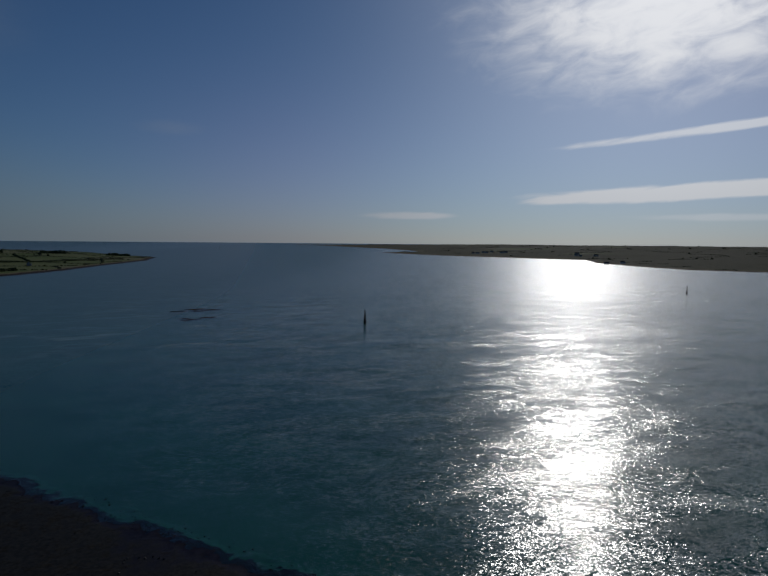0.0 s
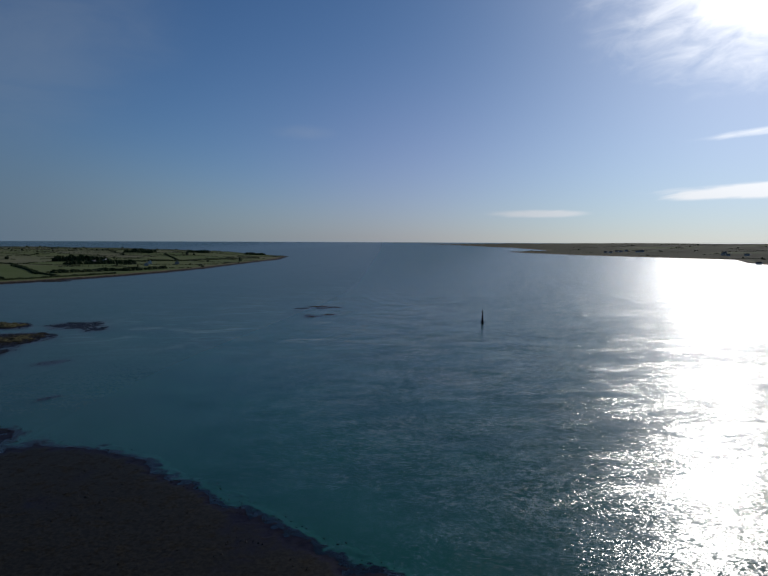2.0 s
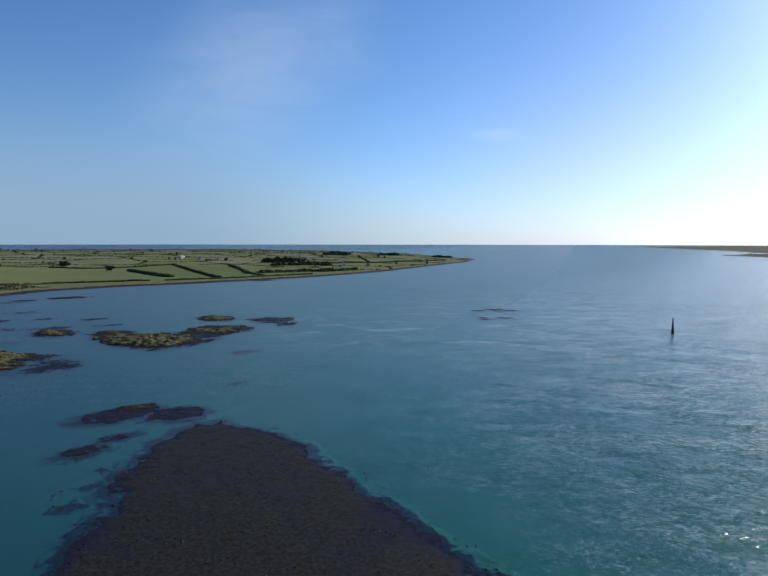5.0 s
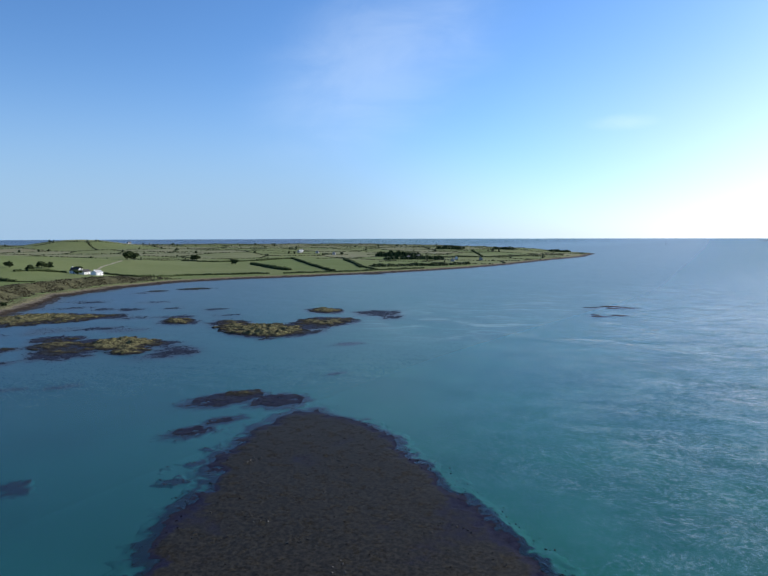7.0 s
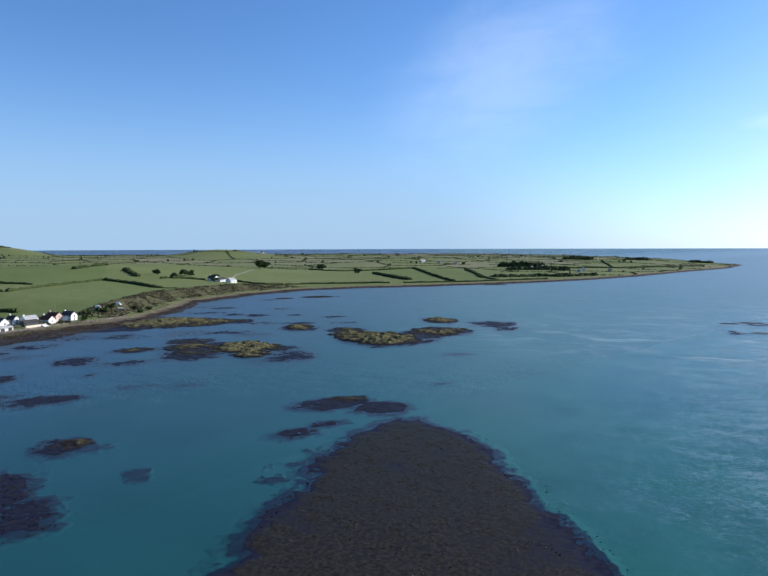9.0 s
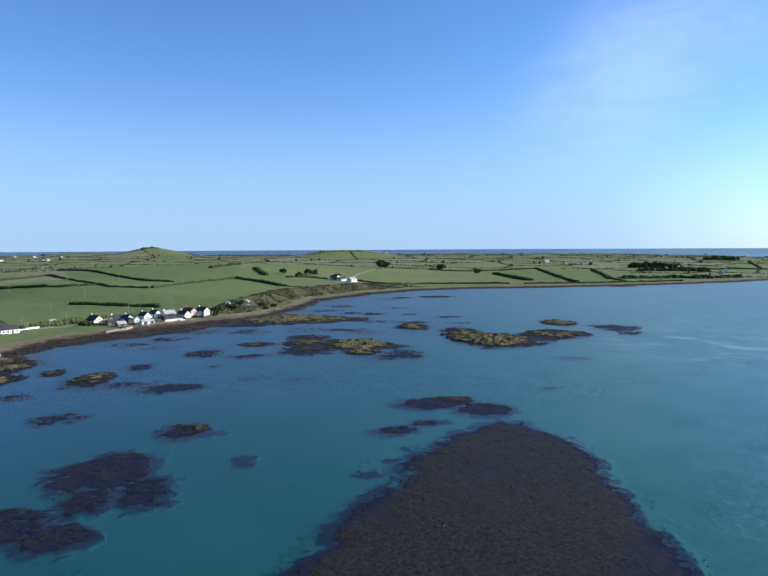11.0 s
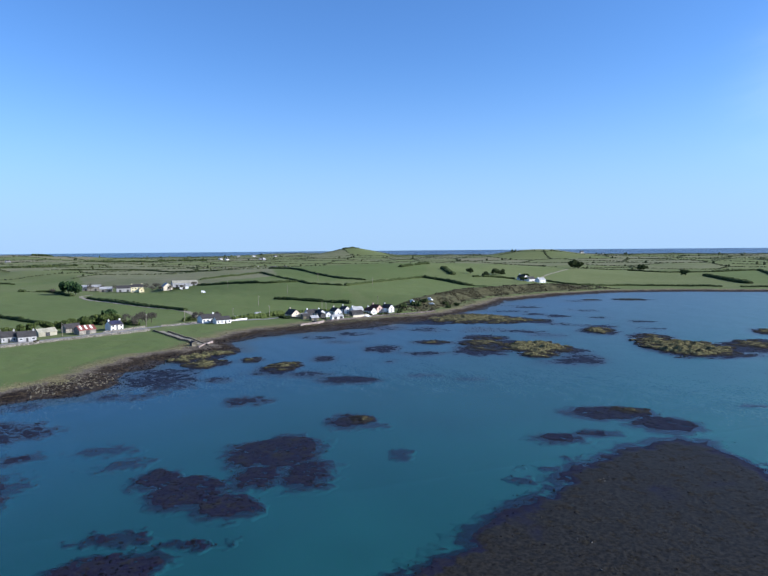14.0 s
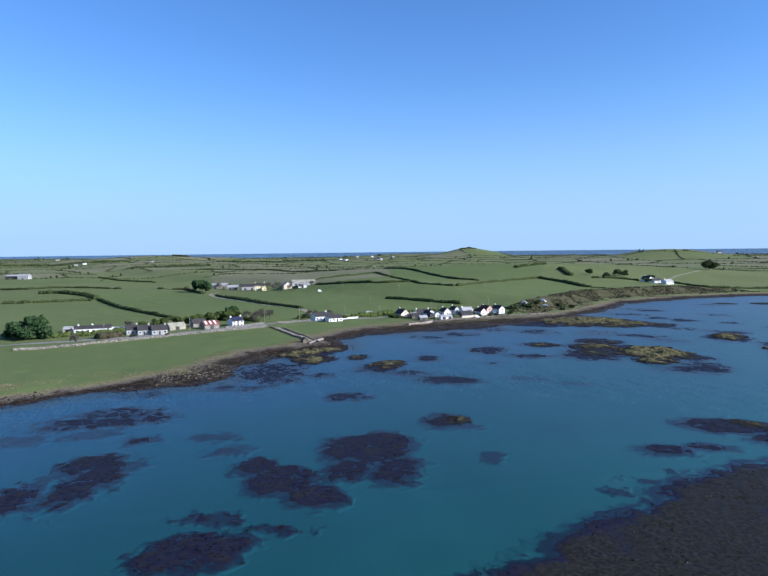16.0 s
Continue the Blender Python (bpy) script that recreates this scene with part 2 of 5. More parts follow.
    # at a flat angle one sees mostly the near faces of the waves
    sheen = m.math("DIVIDE", fresnel.outputs[0], m.math("ADD", m.math("MULTIPLY", fresnel.outputs[0], m.math("SUBTRACT", m.span(axis.outputs[0], 0.0, -220.0, 0.3, 1.1), m.span(axis.outputs[0], -900.0, -1700.0, 0.0, 0.65))), 1.0))
    return m.done(m.blend(m.math("MULTIPLY", race, thread), m.blend(sheen, body, gloss), foam_sheen.outputs[0]))


SILT = (0.0130, 0.0680, 0.0850)


def seabed_material():
    m = Nodes("silty_seabed")
    m.place = m.node("ShaderNodeNewGeometry").outputs["Position"]
    return m.done(m.surface(m.silt(), 0.95, None, 0, 1.33, 0.0))


def ground_material():
    m = Nodes("coastal_ground")
    tone, shore, scrub = m.attr("tone"), m.attr("shore"), m.attr("scrub")
    fine, mid, broad = m.noise(1.3, 5, 0.7), m.noise(0.12, 5, 0.6), m.noise(0.015, 4)
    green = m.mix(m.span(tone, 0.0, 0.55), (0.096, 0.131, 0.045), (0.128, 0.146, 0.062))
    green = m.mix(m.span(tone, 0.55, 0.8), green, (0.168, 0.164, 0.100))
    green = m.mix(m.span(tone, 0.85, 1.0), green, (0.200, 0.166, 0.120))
    grass = m.mix(m.span(mid, 0.3, 0.7, 0.0, 0.45), green, (0.116, 0.126, 0.056))
    grass = m.mix(m.span(broad, 0.3, 0.7, 0.0, 0.35), grass, (0.078, 0.104, 0.035))
    edge = m.math("ADD", shore, m.math("MULTIPLY", m.math("SUBTRACT", m.noise(0.15, 5, 0.65), 0.5), 16.0))
    tussock = m.mix(m.span(fine, 0.35, 0.65), (0.082, 0.078, 0.038), (0.195, 0.172, 0.094))
    shingle = m.mix(m.span(m.noise(1.6, 5, 0.75), 0.35, 0.65), (0.045, 0.036, 0.030), (0.17, 0.145, 0.11))
    weed = m.mix(m.span(m.noise(0.7, 5, 0.7), 0.4, 0.7), (0.012, 0.009, 0.008), (0.062, 0.047, 0.028))
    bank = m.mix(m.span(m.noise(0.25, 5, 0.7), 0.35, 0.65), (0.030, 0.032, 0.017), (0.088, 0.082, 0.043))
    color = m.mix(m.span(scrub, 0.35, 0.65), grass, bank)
    color = m.mix(m.span(edge, 17, 25), tussock, color)
    color = m.mix(m.span(edge, 13, 17), shingle, color)
    color = m.mix(m.span(edge, 9, 14), weed, color)
    color = m.mix(m.span(edge, -14, -2), SILT, color)
    normal = m.bump(m.noise(0.5, 5, 0.7), 0.5, 0.6)
    return m.done(m.surface(color, m.span(edge, 2, 9, 0.45, 0.95), normal, 0, 1.4, 0.06))


def reef_material():
    """Weed that lies in the water, brown where it stands out of it, straw and olive where it dries."""
    m = Nodes("wet_seaweed_rock")
    m.place = m.node("ShaderNodeNewGeometry").outputs["Position"]
    high, cover = m.attr("high"), m.attr("cover")
    grain, lump = m.noise(3.2, 5, 0.8), m.noise(0.5, 5, 0.7)
    # the blue in these two tones is sky reflection put into the weed
    wet = m.mix(m.span(grain, 0.42, 0.66), (0.0060, 0.0060, 0.0155), (0.0200, 0.0192, 0.0375))
    wet = m.mix(m.span(lump, 0.42, 0.72, 0.0, 0.7), wet, (0.0205, 0.0185, 0.0165))
    wrack = m.mix(m.span(m.noise(1.1, 6, 0.8), 0.38, 0.62), (0.024, 0.020, 0.010), (0.158, 0.146, 0.070))
    wrack = m.mix(m.span(lump, 0.5, 0.72, 0.0, 0.8), wrack, (0.098, 0.100, 0.036))
    wrack = m.mix(m.span(m.noise(0.9, 5, 0.75), 0.50, 0.63, 0.0, 0.85), wrack, (0.026, 0.019, 0.011))
    wet = m.mix(m.span(high, 0.05, 0.1), wet, m.mix(m.span(m.noise(1.3, 6, 0.8), 0.4, 0.62), (0.0084, 0.0078, 0.0070), (0.0275, 0.0248, 0.0195)))
    dry = m.math("ADD", high, m.math("MULTIPLY", m.math("SUBTRACT", m.noise(0.30, 7, 0.8), 0.5), 1.7))
    color = m.mix(m.span(dry, 0.30, 0.72), wet, wrack)
    # silt shows between the fronds, more and more towards the edge
    fronds = m.math("MULTIPLY", m.math("SUBTRACT", m.noise(1.0, 6, 0.78, (0.5, 1, 1, 25), 0.6), 0.5), 1.5)
    clumps = m.math("MULTIPLY", m.math("SUBTRACT", m.noise(0.22, 5, 0.65), 0.5), 1.4)
    mask = m.span(m.math("ADD", m.math("MULTIPLY", cover, 1.25), m.math("ADD", fronds, clumps)), 0.22, 0.92)
    color = m.mix(mask, m.silt(), color)
    normal = m.bump(grain, 0.02, 0.5, m.bump(lump, 0.02, 0.3))
    return m.done(m.surface(color, m.span(dry, 0.1, 0.35, 0.5, 0.9), normal, 0, 1.33, m.span(high, -0.02, 0.06, 0.0, 0.1)))


def plain_material(name, dark, light, scale=1.0, rough=0.8, metal=0.0, relief=0.0, specular=0.4, vary=0.0):
    """Paint, slate, stone, timber: two tones that mix at two scales."""
    m = Nodes(name)
    broad, fine = m.noise(scale, 4, 0.6), m.noise(scale * 7, 4, 0.7)
    color = m.mix(m.span(m.math("ADD", m.math("MULTIPLY", broad, 0.6), m.math("MULTIPLY", fine, 0.4)), 0.36, 0.64), dark, light)
    if vary:
        color = m.mix(m.math("MULTIPLY", m.random(), vary), color, (0.02, 0.02, 0.02))
    return m.done(m.surface(color, rough, m.bump(fine, relief, 0.7) if relief else None, metal, 1.45, specular))


def leaf_material(name, dark, light):
    m = Nodes(name)
    tone = m.math("ADD", m.math("MULTIPLY", m.island(), 0.6), m.math("MULTIPLY", m.noise(0.6, 3), 0.5))
    return m.done(m.surface(m.mix(m.span(tone, 0.2, 0.85), dark, light), 0.75, m.bump(m.noise(3.0, 4, 0.7), 0.15, 0.8), 0, 1.4, 0.06))


def tile_roof(name, dark, light, course=0.3):
    """Slates or tiles in courses that run along the eaves."""
    m = Nodes(name)
    wave = m.node("ShaderNodeTexWave")
    wave.bands_direction = "Z"
    wave.inputs["Scale"].default_value = 0.16 / course
    m.put(wave.inputs["Vector"], m.place)
    tone = m.math("ADD", m.math("MULTIPLY", m.noise(1.2, 4, 0.65), 0.7), m.math("MULTIPLY", wave.outputs["Fac"], 0.3))
    return m.done(m.surface(m.mix(m.span(tone, 0.3, 0.75), dark, light), 0.8, m.bump(wave.outputs["Fac"], 0.03, 0.8), 0, 1.45, 0.15))


HEDGE = leaf_material("hawthorn_hedge", (0.016, 0.026, 0.010), (0.050, 0.065, 0.022))
# HEDGE again for the far fields, paler: distance haze put into the leaf colour
HAZED_HEDGE = leaf_material("hazed_hedge", (0.026, 0.034, 0.017), (0.070, 0.080, 0.036))
SCRUB = leaf_material("gorse_and_bramble", (0.021, 0.021, 0.013), (0.066, 0.058, 0.032))
EVERGREEN = leaf_material("conifer_needles", (0.010, 0.024, 0.010), (0.040, 0.070, 0.025))
GREENERY = leaf_material("evergreen_leaves", (0.022, 0.036, 0.011), (0.070, 0.090, 0.026))
TWIGS = leaf_material("bare_twigs", (0.040, 0.037, 0.030), (0.095, 0.085, 0.066))
DEAD_GRASS = leaf_material("tussock_grass", (0.075, 0.070, 0.034), (0.180, 0.163, 0.094))
KELP = leaf_material("kelp_fronds", (0.003, 0.003, 0.005), (0.013, 0.011, 0.013))
# mussel clumps and stones, the stones' backlit dark put into the colour
MUSSEL_STONE = plain_material("mussel_and_backlit_stone", (0.005, 0.005, 0.006), (0.030, 0.028, 0.024), 0.9, 0.6)
BARK = plain_material("bark", (0.035, 0.028, 0.02), (0.10, 0.085, 0.065), 0.8, 0.9, relief=0.05)
WHITEWASH = plain_material("white_render", (0.56, 0.55, 0.52), (0.76, 0.75, 0.72), 0.35, 0.85)
CREAM = plain_material("cream_render", (0.52, 0.45, 0.33), (0.66, 0.58, 0.44), 0.35, 0.85)
YELLOW = plain_material("pale_yellow_render", (0.66, 0.56, 0.30), (0.80, 0.70, 0.42), 0.35, 0.85)
PINK = plain_material("dusty_pink_render", (0.48, 0.33, 0.27), (0.60, 0.44, 0.37), 0.35, 0.85)
GREY_WALL = plain_material("grey_render", (0.24, 0.24, 0.235), (0.38, 0.37, 0.355), 0.35, 0.85)
STONE = plain_material("field_stone", (0.11, 0.10, 0.08), (0.33, 0.30, 0.25), 0.9, 0.9, relief=0.08)
BOULDER = plain_material("shore_boulder", (0.035, 0.031, 0.026), (0.13, 0.115, 0.088), 0.5, 0.9, relief=0.08, vary=0.4)
OLD_WALL = plain_material("mossy_field_wall", (0.060, 0.054, 0.038), (0.18, 0.16, 0.115), 0.9, 0.95, relief=0.08)
HARBOUR = plain_material("worn_harbour_stone", (0.15, 0.12, 0.105), (0.31, 0.25, 0.22), 0.5, 0.9)
CONCRETE = plain_material("weathered_concrete", (0.33, 0.32, 0.29), (0.52, 0.50, 0.46), 0.6, 0.9)
ASPHALT = plain_material("worn_asphalt", (0.13, 0.125, 0.12), (0.24, 0.23, 0.21), 0.4, 0.9)
TRACK = plain_material("farm_track_grit", (0.15, 0.13, 0.09), (0.27, 0.24, 0.18), 0.3, 0.95)
SLATE = tile_roof("dark_slate", (0.028, 0.026, 0.026), (0.068, 0.064, 0.062))
TILES = tile_roof("maroon_roof_tiles", (0.055, 0.022, 0.018), (0.11, 0.045, 0.035))
GREY_ROOF = tile_roof("grey_fibre_roof", (0.22, 0.22, 0.22), (0.40, 0.40, 0.39), 0.5)
RUSTY = plain_material("red_painted_iron", (0.11, 0.030, 0.024), (0.21, 0.062, 0.048), 0.3, 0.6, 0.0)
THATCH = plain_material("pale_fibre_sheet", (0.21, 0.195, 0.14), (0.35, 0.33, 0.25), 0.3, 0.9)
PANEL = plain_material("solar_glass", (0.020, 0.022, 0.045), (0.04, 0.042, 0.075), 0.4, 0.25)
DARK_PAINT = plain_material("dark_painted_timber", (0.018, 0.018, 0.02), (0.05, 0.05, 0.05), 0.7, 0.6)
GLASS = plain_material("window_glass", (0.010, 0.012, 0.015), (0.02, 0.024, 0.03), 0.5, 0.08, specular=0.6)
WHITE_PAINT = plain_material("white_gloss_paint", (0.70, 0.70, 0.69), (0.82, 0.82, 0.81), 0.6, 0.4)
TARRED = plain_material("black_painted_steel", (0.008, 0.008, 0.009), (0.022, 0.022, 0.024), 1.2, 0.8, specular=0.1)
GREEN_PAINT = plain_material("dull_green_paint", (0.012, 0.06, 0.03), (0.025, 0.10, 0.05), 1.2, 0.5)
POLE = plain_material("creosoted_pole", (0.16, 0.13, 0.10), (0.32, 0.28, 0.23), 0.6, 0.9)
TYRE = plain_material("tyre_rubber", (0.012, 0.012, 0.012), (0.03, 0.03, 0.03), 2.0, 0.9)
WATER, SEABED, GROUND, REEF = water_material(), seabed_material(), ground_material(), reef_material()

# ---------------------------------------------------------------- lie of the land
# the near coast from south to north, then the open-sea side of the peninsula
COAST = [(-60, -900), (-110, -320), (-135, -180), (-150, -130), (-166, -99), (-172, -91), (-181, -85), (-187, -74), (-190, -58),
         (-196, -42), (-208, -33), (-233, -33), (-255, -24), (-272, -9), (-284, 7), (-296, 6), (-309, 2), (-331, 15), (-338, 38), (-346, 60), (-358, 86),
         (-371, 109), (-384, 130), (-406, 155), (-445, 188), (-520, 242), (-562, 312), (-588, 390), (-578, 462), (-545, 555),
         (-515, 680), (-500, 830), (-505, 972), (-537, 1210), (-565, 1480), (-645, 1771)]
SEAWARD = [(-760, 1890), (-1000, 2180), (-1500, 2580), (-2200, 2500), (-2800, 1900), (-3250, 900), (-3400, -300), (-3100, -1900), (-1800, -3200),
           (-300, -2600)]
FAR = [(-20, 2735), (120, 2470), (211, 2305), (304, 2192), (440, 2030), (600, 1850), (540, 1580), (551, 1355), (585, 1205), (700, 1125),
       (960, 900), (1300, 200), (1400, -1500), (1200, -4200), (4400, -1800), (4700, 1200), (3300, 3500), (900, 4780), (-700, 4430),
       (-420, 4300), (20, 3600), (180, 3050)]
# drumlins: x, y, radius across, radius along, turn, height
HILLS = [(-850, 262, 120, 210, 18, 22), (-2178, 306, 90, 95, 5, 27), (-1700, 790, 100, 120, 20, 22), (-1870, -610, 110, 170, 0, 12),
         (-2560, 130, 150, 200, 0, 15), (-1060, 120, 110, 170, 40, 9), (-1150, 900, 160, 260, 30, 5), (-560, 60, 70, 120, 20, 4),
         (-900, 1900, 150, 260, -30, 6), (1500, 2600, 500, 900, 40, 12), (800, 2900, 350, 500, 20, 8), (1900, 1600, 400, 700, 0, 12)]


def lift(r):
    """The sheet bends up a little far out, so that the horizon stands where it does at sea although the view ends at 5 km."""
    return 32.3 * (np.maximum(r - 2200.0, 0) / 2750.0) ** 2


def shore_distance(x, y, ring):
    """Metres from a closed outline, positive inside."""
    best, inside = np.full(x.shape, 1e18), np.zeros(x.shape, bool)
    for (ax, ay), (bx, by) in zip(ring, ring[1:] + ring[:1]):
        dx, dy = bx - ax, by - ay
        u = np.clip(((x - ax) * dx + (y - ay) * dy) / (dx * dx + dy * dy), 0, 1)
        best = np.minimum(best, (x - ax - u * dx) ** 2 + (y - ay - u * dy) ** 2)
        if ay != by:
            inside ^= ((ay > y) != (by > y)) & (x < dx * (y - ay) / (by - ay) + ax)
    return np.where(inside, 1, -1) * np.sqrt(best)


def lattice(ix, iy, seed):
    n = np.sin(ix * 127.1 + iy * 311.7 + seed * 74.7) * 43758.5453
    return n - np.floor(n)


def vnoise(x, y, seed=0):
    """Smooth value noise, -1 to 1, one lump a metre."""
    ix, iy = np.floor(x), np.floor(y)
    fx, fy = x - ix, y - iy
    fx, fy = fx * fx * (3 - 2 * fx), fy * fy * (3 - 2 * fy)
    a, b = lattice(ix, iy, seed), lattice(ix + 1, iy, seed)
    c, d = lattice(ix, iy + 1, seed), lattice(ix + 1, iy + 1, seed)
    return 2 * (a + (b - a) * fx + (c - a) * fy + (a - b - c + d) * fx * fy) - 1


def rough(x, y, size, octaves=4, seed=0, keep=0.55):
    total, amp = 0, 1.0
    for k in range(octaves):
        total = total + amp * vnoise(x / size + 17.3 * k, y / size - 9.1 * k, seed + k)
        size, amp = size / 2.1, amp * keep
    return total


def ease(a, b, v):
    u = np.clip((v - a) / (b - a), 0, 1)
    return u * u * (3 - 2 * u)


def bluff(x, y):
    """1 where the scrubby bank stands back of the bay, 0 elsewhere."""
    ax, ay, bx, by = -405, 125, -650, 420
    u = ((x - ax) * (bx - ax) + (y - ay) * (by - ay)) / ((bx - ax) ** 2 + (by - ay) ** 2)
    return ease(-0.05, 0.16, u) * (1 - ease(0.7, 1.05, u))


def height(x, y):
    """The ground's height, and its distance from the shore."""
    d_near, d_far = shore_distance(x, y, COAST + SEAWARD), shore_distance(x, y, FAR)
    d = np.maximum(d_near, d_far) + 2.5 * rough(x, y, 18, 3, 3) * ease(120, 260, np.hypot(x, y))
    z = np.where(d < 0, d * 0.07, 1.1 * ease(0, 12, d) + 1.0 * ease(9, 20, d))
    b = bluff(x, y) * (d_near > -30)
    z = z + b * 7.0 * ease(28, 50, d) + 3.0 * ease(30, 300, d) + 9 * ease(250, 1300, d) + 9.5 * ease(1000, 2200, np.hypot(x, y)) * ease(30, 400, d)
    for hx, hy, ra, rb, turn, h in HILLS:
        c, s = math.cos(math.radians(turn)), math.sin(math.radians(turn))
        u, v = ((x - hx) * c + (y - hy) * s) / ra, ((y - hy) * c - (x - hx) * s) / rb
        z = z + h * np.exp(-(u * u + v * v) * 0.7) * ease(20, 120, d)
    z = z + 1.6 * rough(x, y, 160, 2, 9) * ease(60, 250, d) + 0.25 * rough(x, y, 9, 3, 5) * ease(-5, 4, d)
    return z + lift(np.hypot(x, y)), d


# ---------------------------------------------------------------- meshes from arrays
def sheet(name, xyz, quads, material, layers=(), parent=None, smooth=True):
    """A mesh of quads from arrays, with values on its points."""
    me = bpy.data.meshes.new(name)
    me.vertices.add(len(xyz))
    me.vertices.foreach_set("co", np.ascontiguousarray(xyz, dtype=np.float32).ravel())
    me.loops.add(quads.size)
    me.loops.foreach_set("vertex_index", np.ascontiguousarray(quads, dtype=np.int32).ravel())
    me.polygons.add(len(quads))
    me.polygons.foreach_set("loop_start", np.arange(0, quads.size, 4, dtype=np.int32))
    me.polygons.foreach_set("use_smooth", np.full(len(quads), smooth))
    me.update(calc_edges=True)
    for key, values in layers:
        me.attributes.new(key, "FLOAT", "POINT").data.foreach_set("value", np.asarray(values, dtype=np.float32).ravel())
    me.materials.append(material)
    ob = new(name, me)
    ob.parent = parent
    return ob


def grid_quads(rows, cols, keep=None):
    i = np.arange(rows * cols).reshape(rows, cols)
    q = np.stack([i[:-1, :-1], i[1:, :-1], i[1:, 1:], i[:-1, 1:]], -1).reshape(-1, 4)
    return q if keep is None else q[keep[q].any(1)]


def tidy(xyz, quads, *layers):
    """Drops the points that no quad uses."""
    used, back = np.unique(quads, return_inverse=True)
    return (xyz[used], back.reshape(-1, 4), *[v[used] for v in layers])


CUBE = np.array([(-1, -1, -1), (1, -1, -1), (1, 1, -1), (-1, 1, -1), (-1, -1, 1), (1, -1, 1), (1, 1, 1), (-1, 1, 1)], float)
CUBE_QUADS = np.array([(0, 3, 2, 1), (4, 5, 6, 7), (0, 1, 5, 4), (1, 2, 6, 5), (2, 3, 7, 6), (3, 0, 4, 7)])


def lumps(name, centres, sizes, material, seed, parent=None, taper=0.65, jitter=0.35):
    """Many small uneven lumps in one mesh: leaf clumps, stones, tufts."""
    rng = np.random.default_rng(seed)
    n = len(centres)
    shape = np.tile(CUBE, (n, 1, 1)) * 0.62
    shape[:, 4:, :2] *= taper
    shape += rng.uniform(-jitter, jitter, shape.shape)
    turn = rng.uniform(0, 2 * math.pi, n)
    c, s = np.cos(turn)[:, None], np.sin(turn)[:, None]
    x, y = shape[..., 0] * c - shape[..., 1] * s, shape[..., 0] * s + shape[..., 1] * c
    xyz = np.stack([x, y, shape[..., 2]], -1) * np.asarray(sizes)[:, None, :] + np.asarray(centres)[:, None, :]
    quads = (CUBE_QUADS[None] + 8 * np.arange(n)[:, None, None]).reshape(-1, 4)
    return sheet(name, xyz.reshape(-1, 3), quads, material, parent=parent, smooth=False)


# ---------------------------------------------------------------- sea
def sea_sheet(name, drop, material, label):
    r = np.concatenate([[0.5], np.linspace(40, 400, 10), np.geomspace(450, 4950, 60)])
    a = np.linspace(0, 2 * math.pi, 181)
    rr, aa = np.meshgrid(r, a, indexing="ij")
    xyz = np.stack([rr * np.cos(aa), rr * np.sin(aa), lift(rr) - drop], -1).reshape(-1, 3)
    ob = sheet(name, xyz, grid_quads(len(r), len(a)), material)
    return tagged(ob, label, "water" if drop == 0 else "seabed", kind="structure")


water = sea_sheet("water", 0.0, WATER, "rippled blue-green tidal water of the narrows")
water.visible_shadow = False   # daylight reaches the bed through the clear surface
sea_sheet("seabed", 0.5, SEABED, "silty pale green seabed under the water")


# ---------------------------------------------------------------- land
def land_sheet(name, label, turn_lo, turn_hi, step, r_lo, r_hi, growth):
    turn = np.radians(np.arange(turn_lo, turn_hi, step))
    r = np.geomspace(r_lo, r_hi, int(math.log(r_hi / r_lo) / growth))
    rr, aa = np.meshgrid(r, turn, indexing="ij")
    x, y = (15 - rr * np.sin(aa)).ravel(), (15 + rr * np.cos(aa)).ravel()
    z, d = height(x, y)
    quads = grid_quads(len(r), len(turn), d > -25)
    scrub = bluff(x, y) * ease(26, 34, d) * (1 - ease(48, 56, d))
    # brown heath across the narrows, its backlit dimness put into this colour too
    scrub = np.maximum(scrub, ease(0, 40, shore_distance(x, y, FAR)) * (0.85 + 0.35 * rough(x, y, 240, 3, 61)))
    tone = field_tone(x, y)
    # a broad weedy foreshore below the houses and round the slip
    d = d * (1 - 0.62 * np.exp(-((x + 365) / 50) ** 2 - ((y - 75) / 75) ** 2) - 0.35 * np.exp(-((x + 250) / 35) ** 2 - ((y + 25) / 28) ** 2) - 0.3 * np.exp(-((x + 212) / 24) ** 2 - ((y + 52) / 20) ** 2))
    # and a narrow one under the southern fields
    d = d * (1 + 0.7 * ease(-62, -85, y) * (d > 0) * (x > -400))
    xyz, quads, d, scrub, tone = tidy(np.stack([x, y, z], -1), quads, d, scrub, tone)
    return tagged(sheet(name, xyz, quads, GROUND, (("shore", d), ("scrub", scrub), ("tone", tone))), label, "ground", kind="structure")


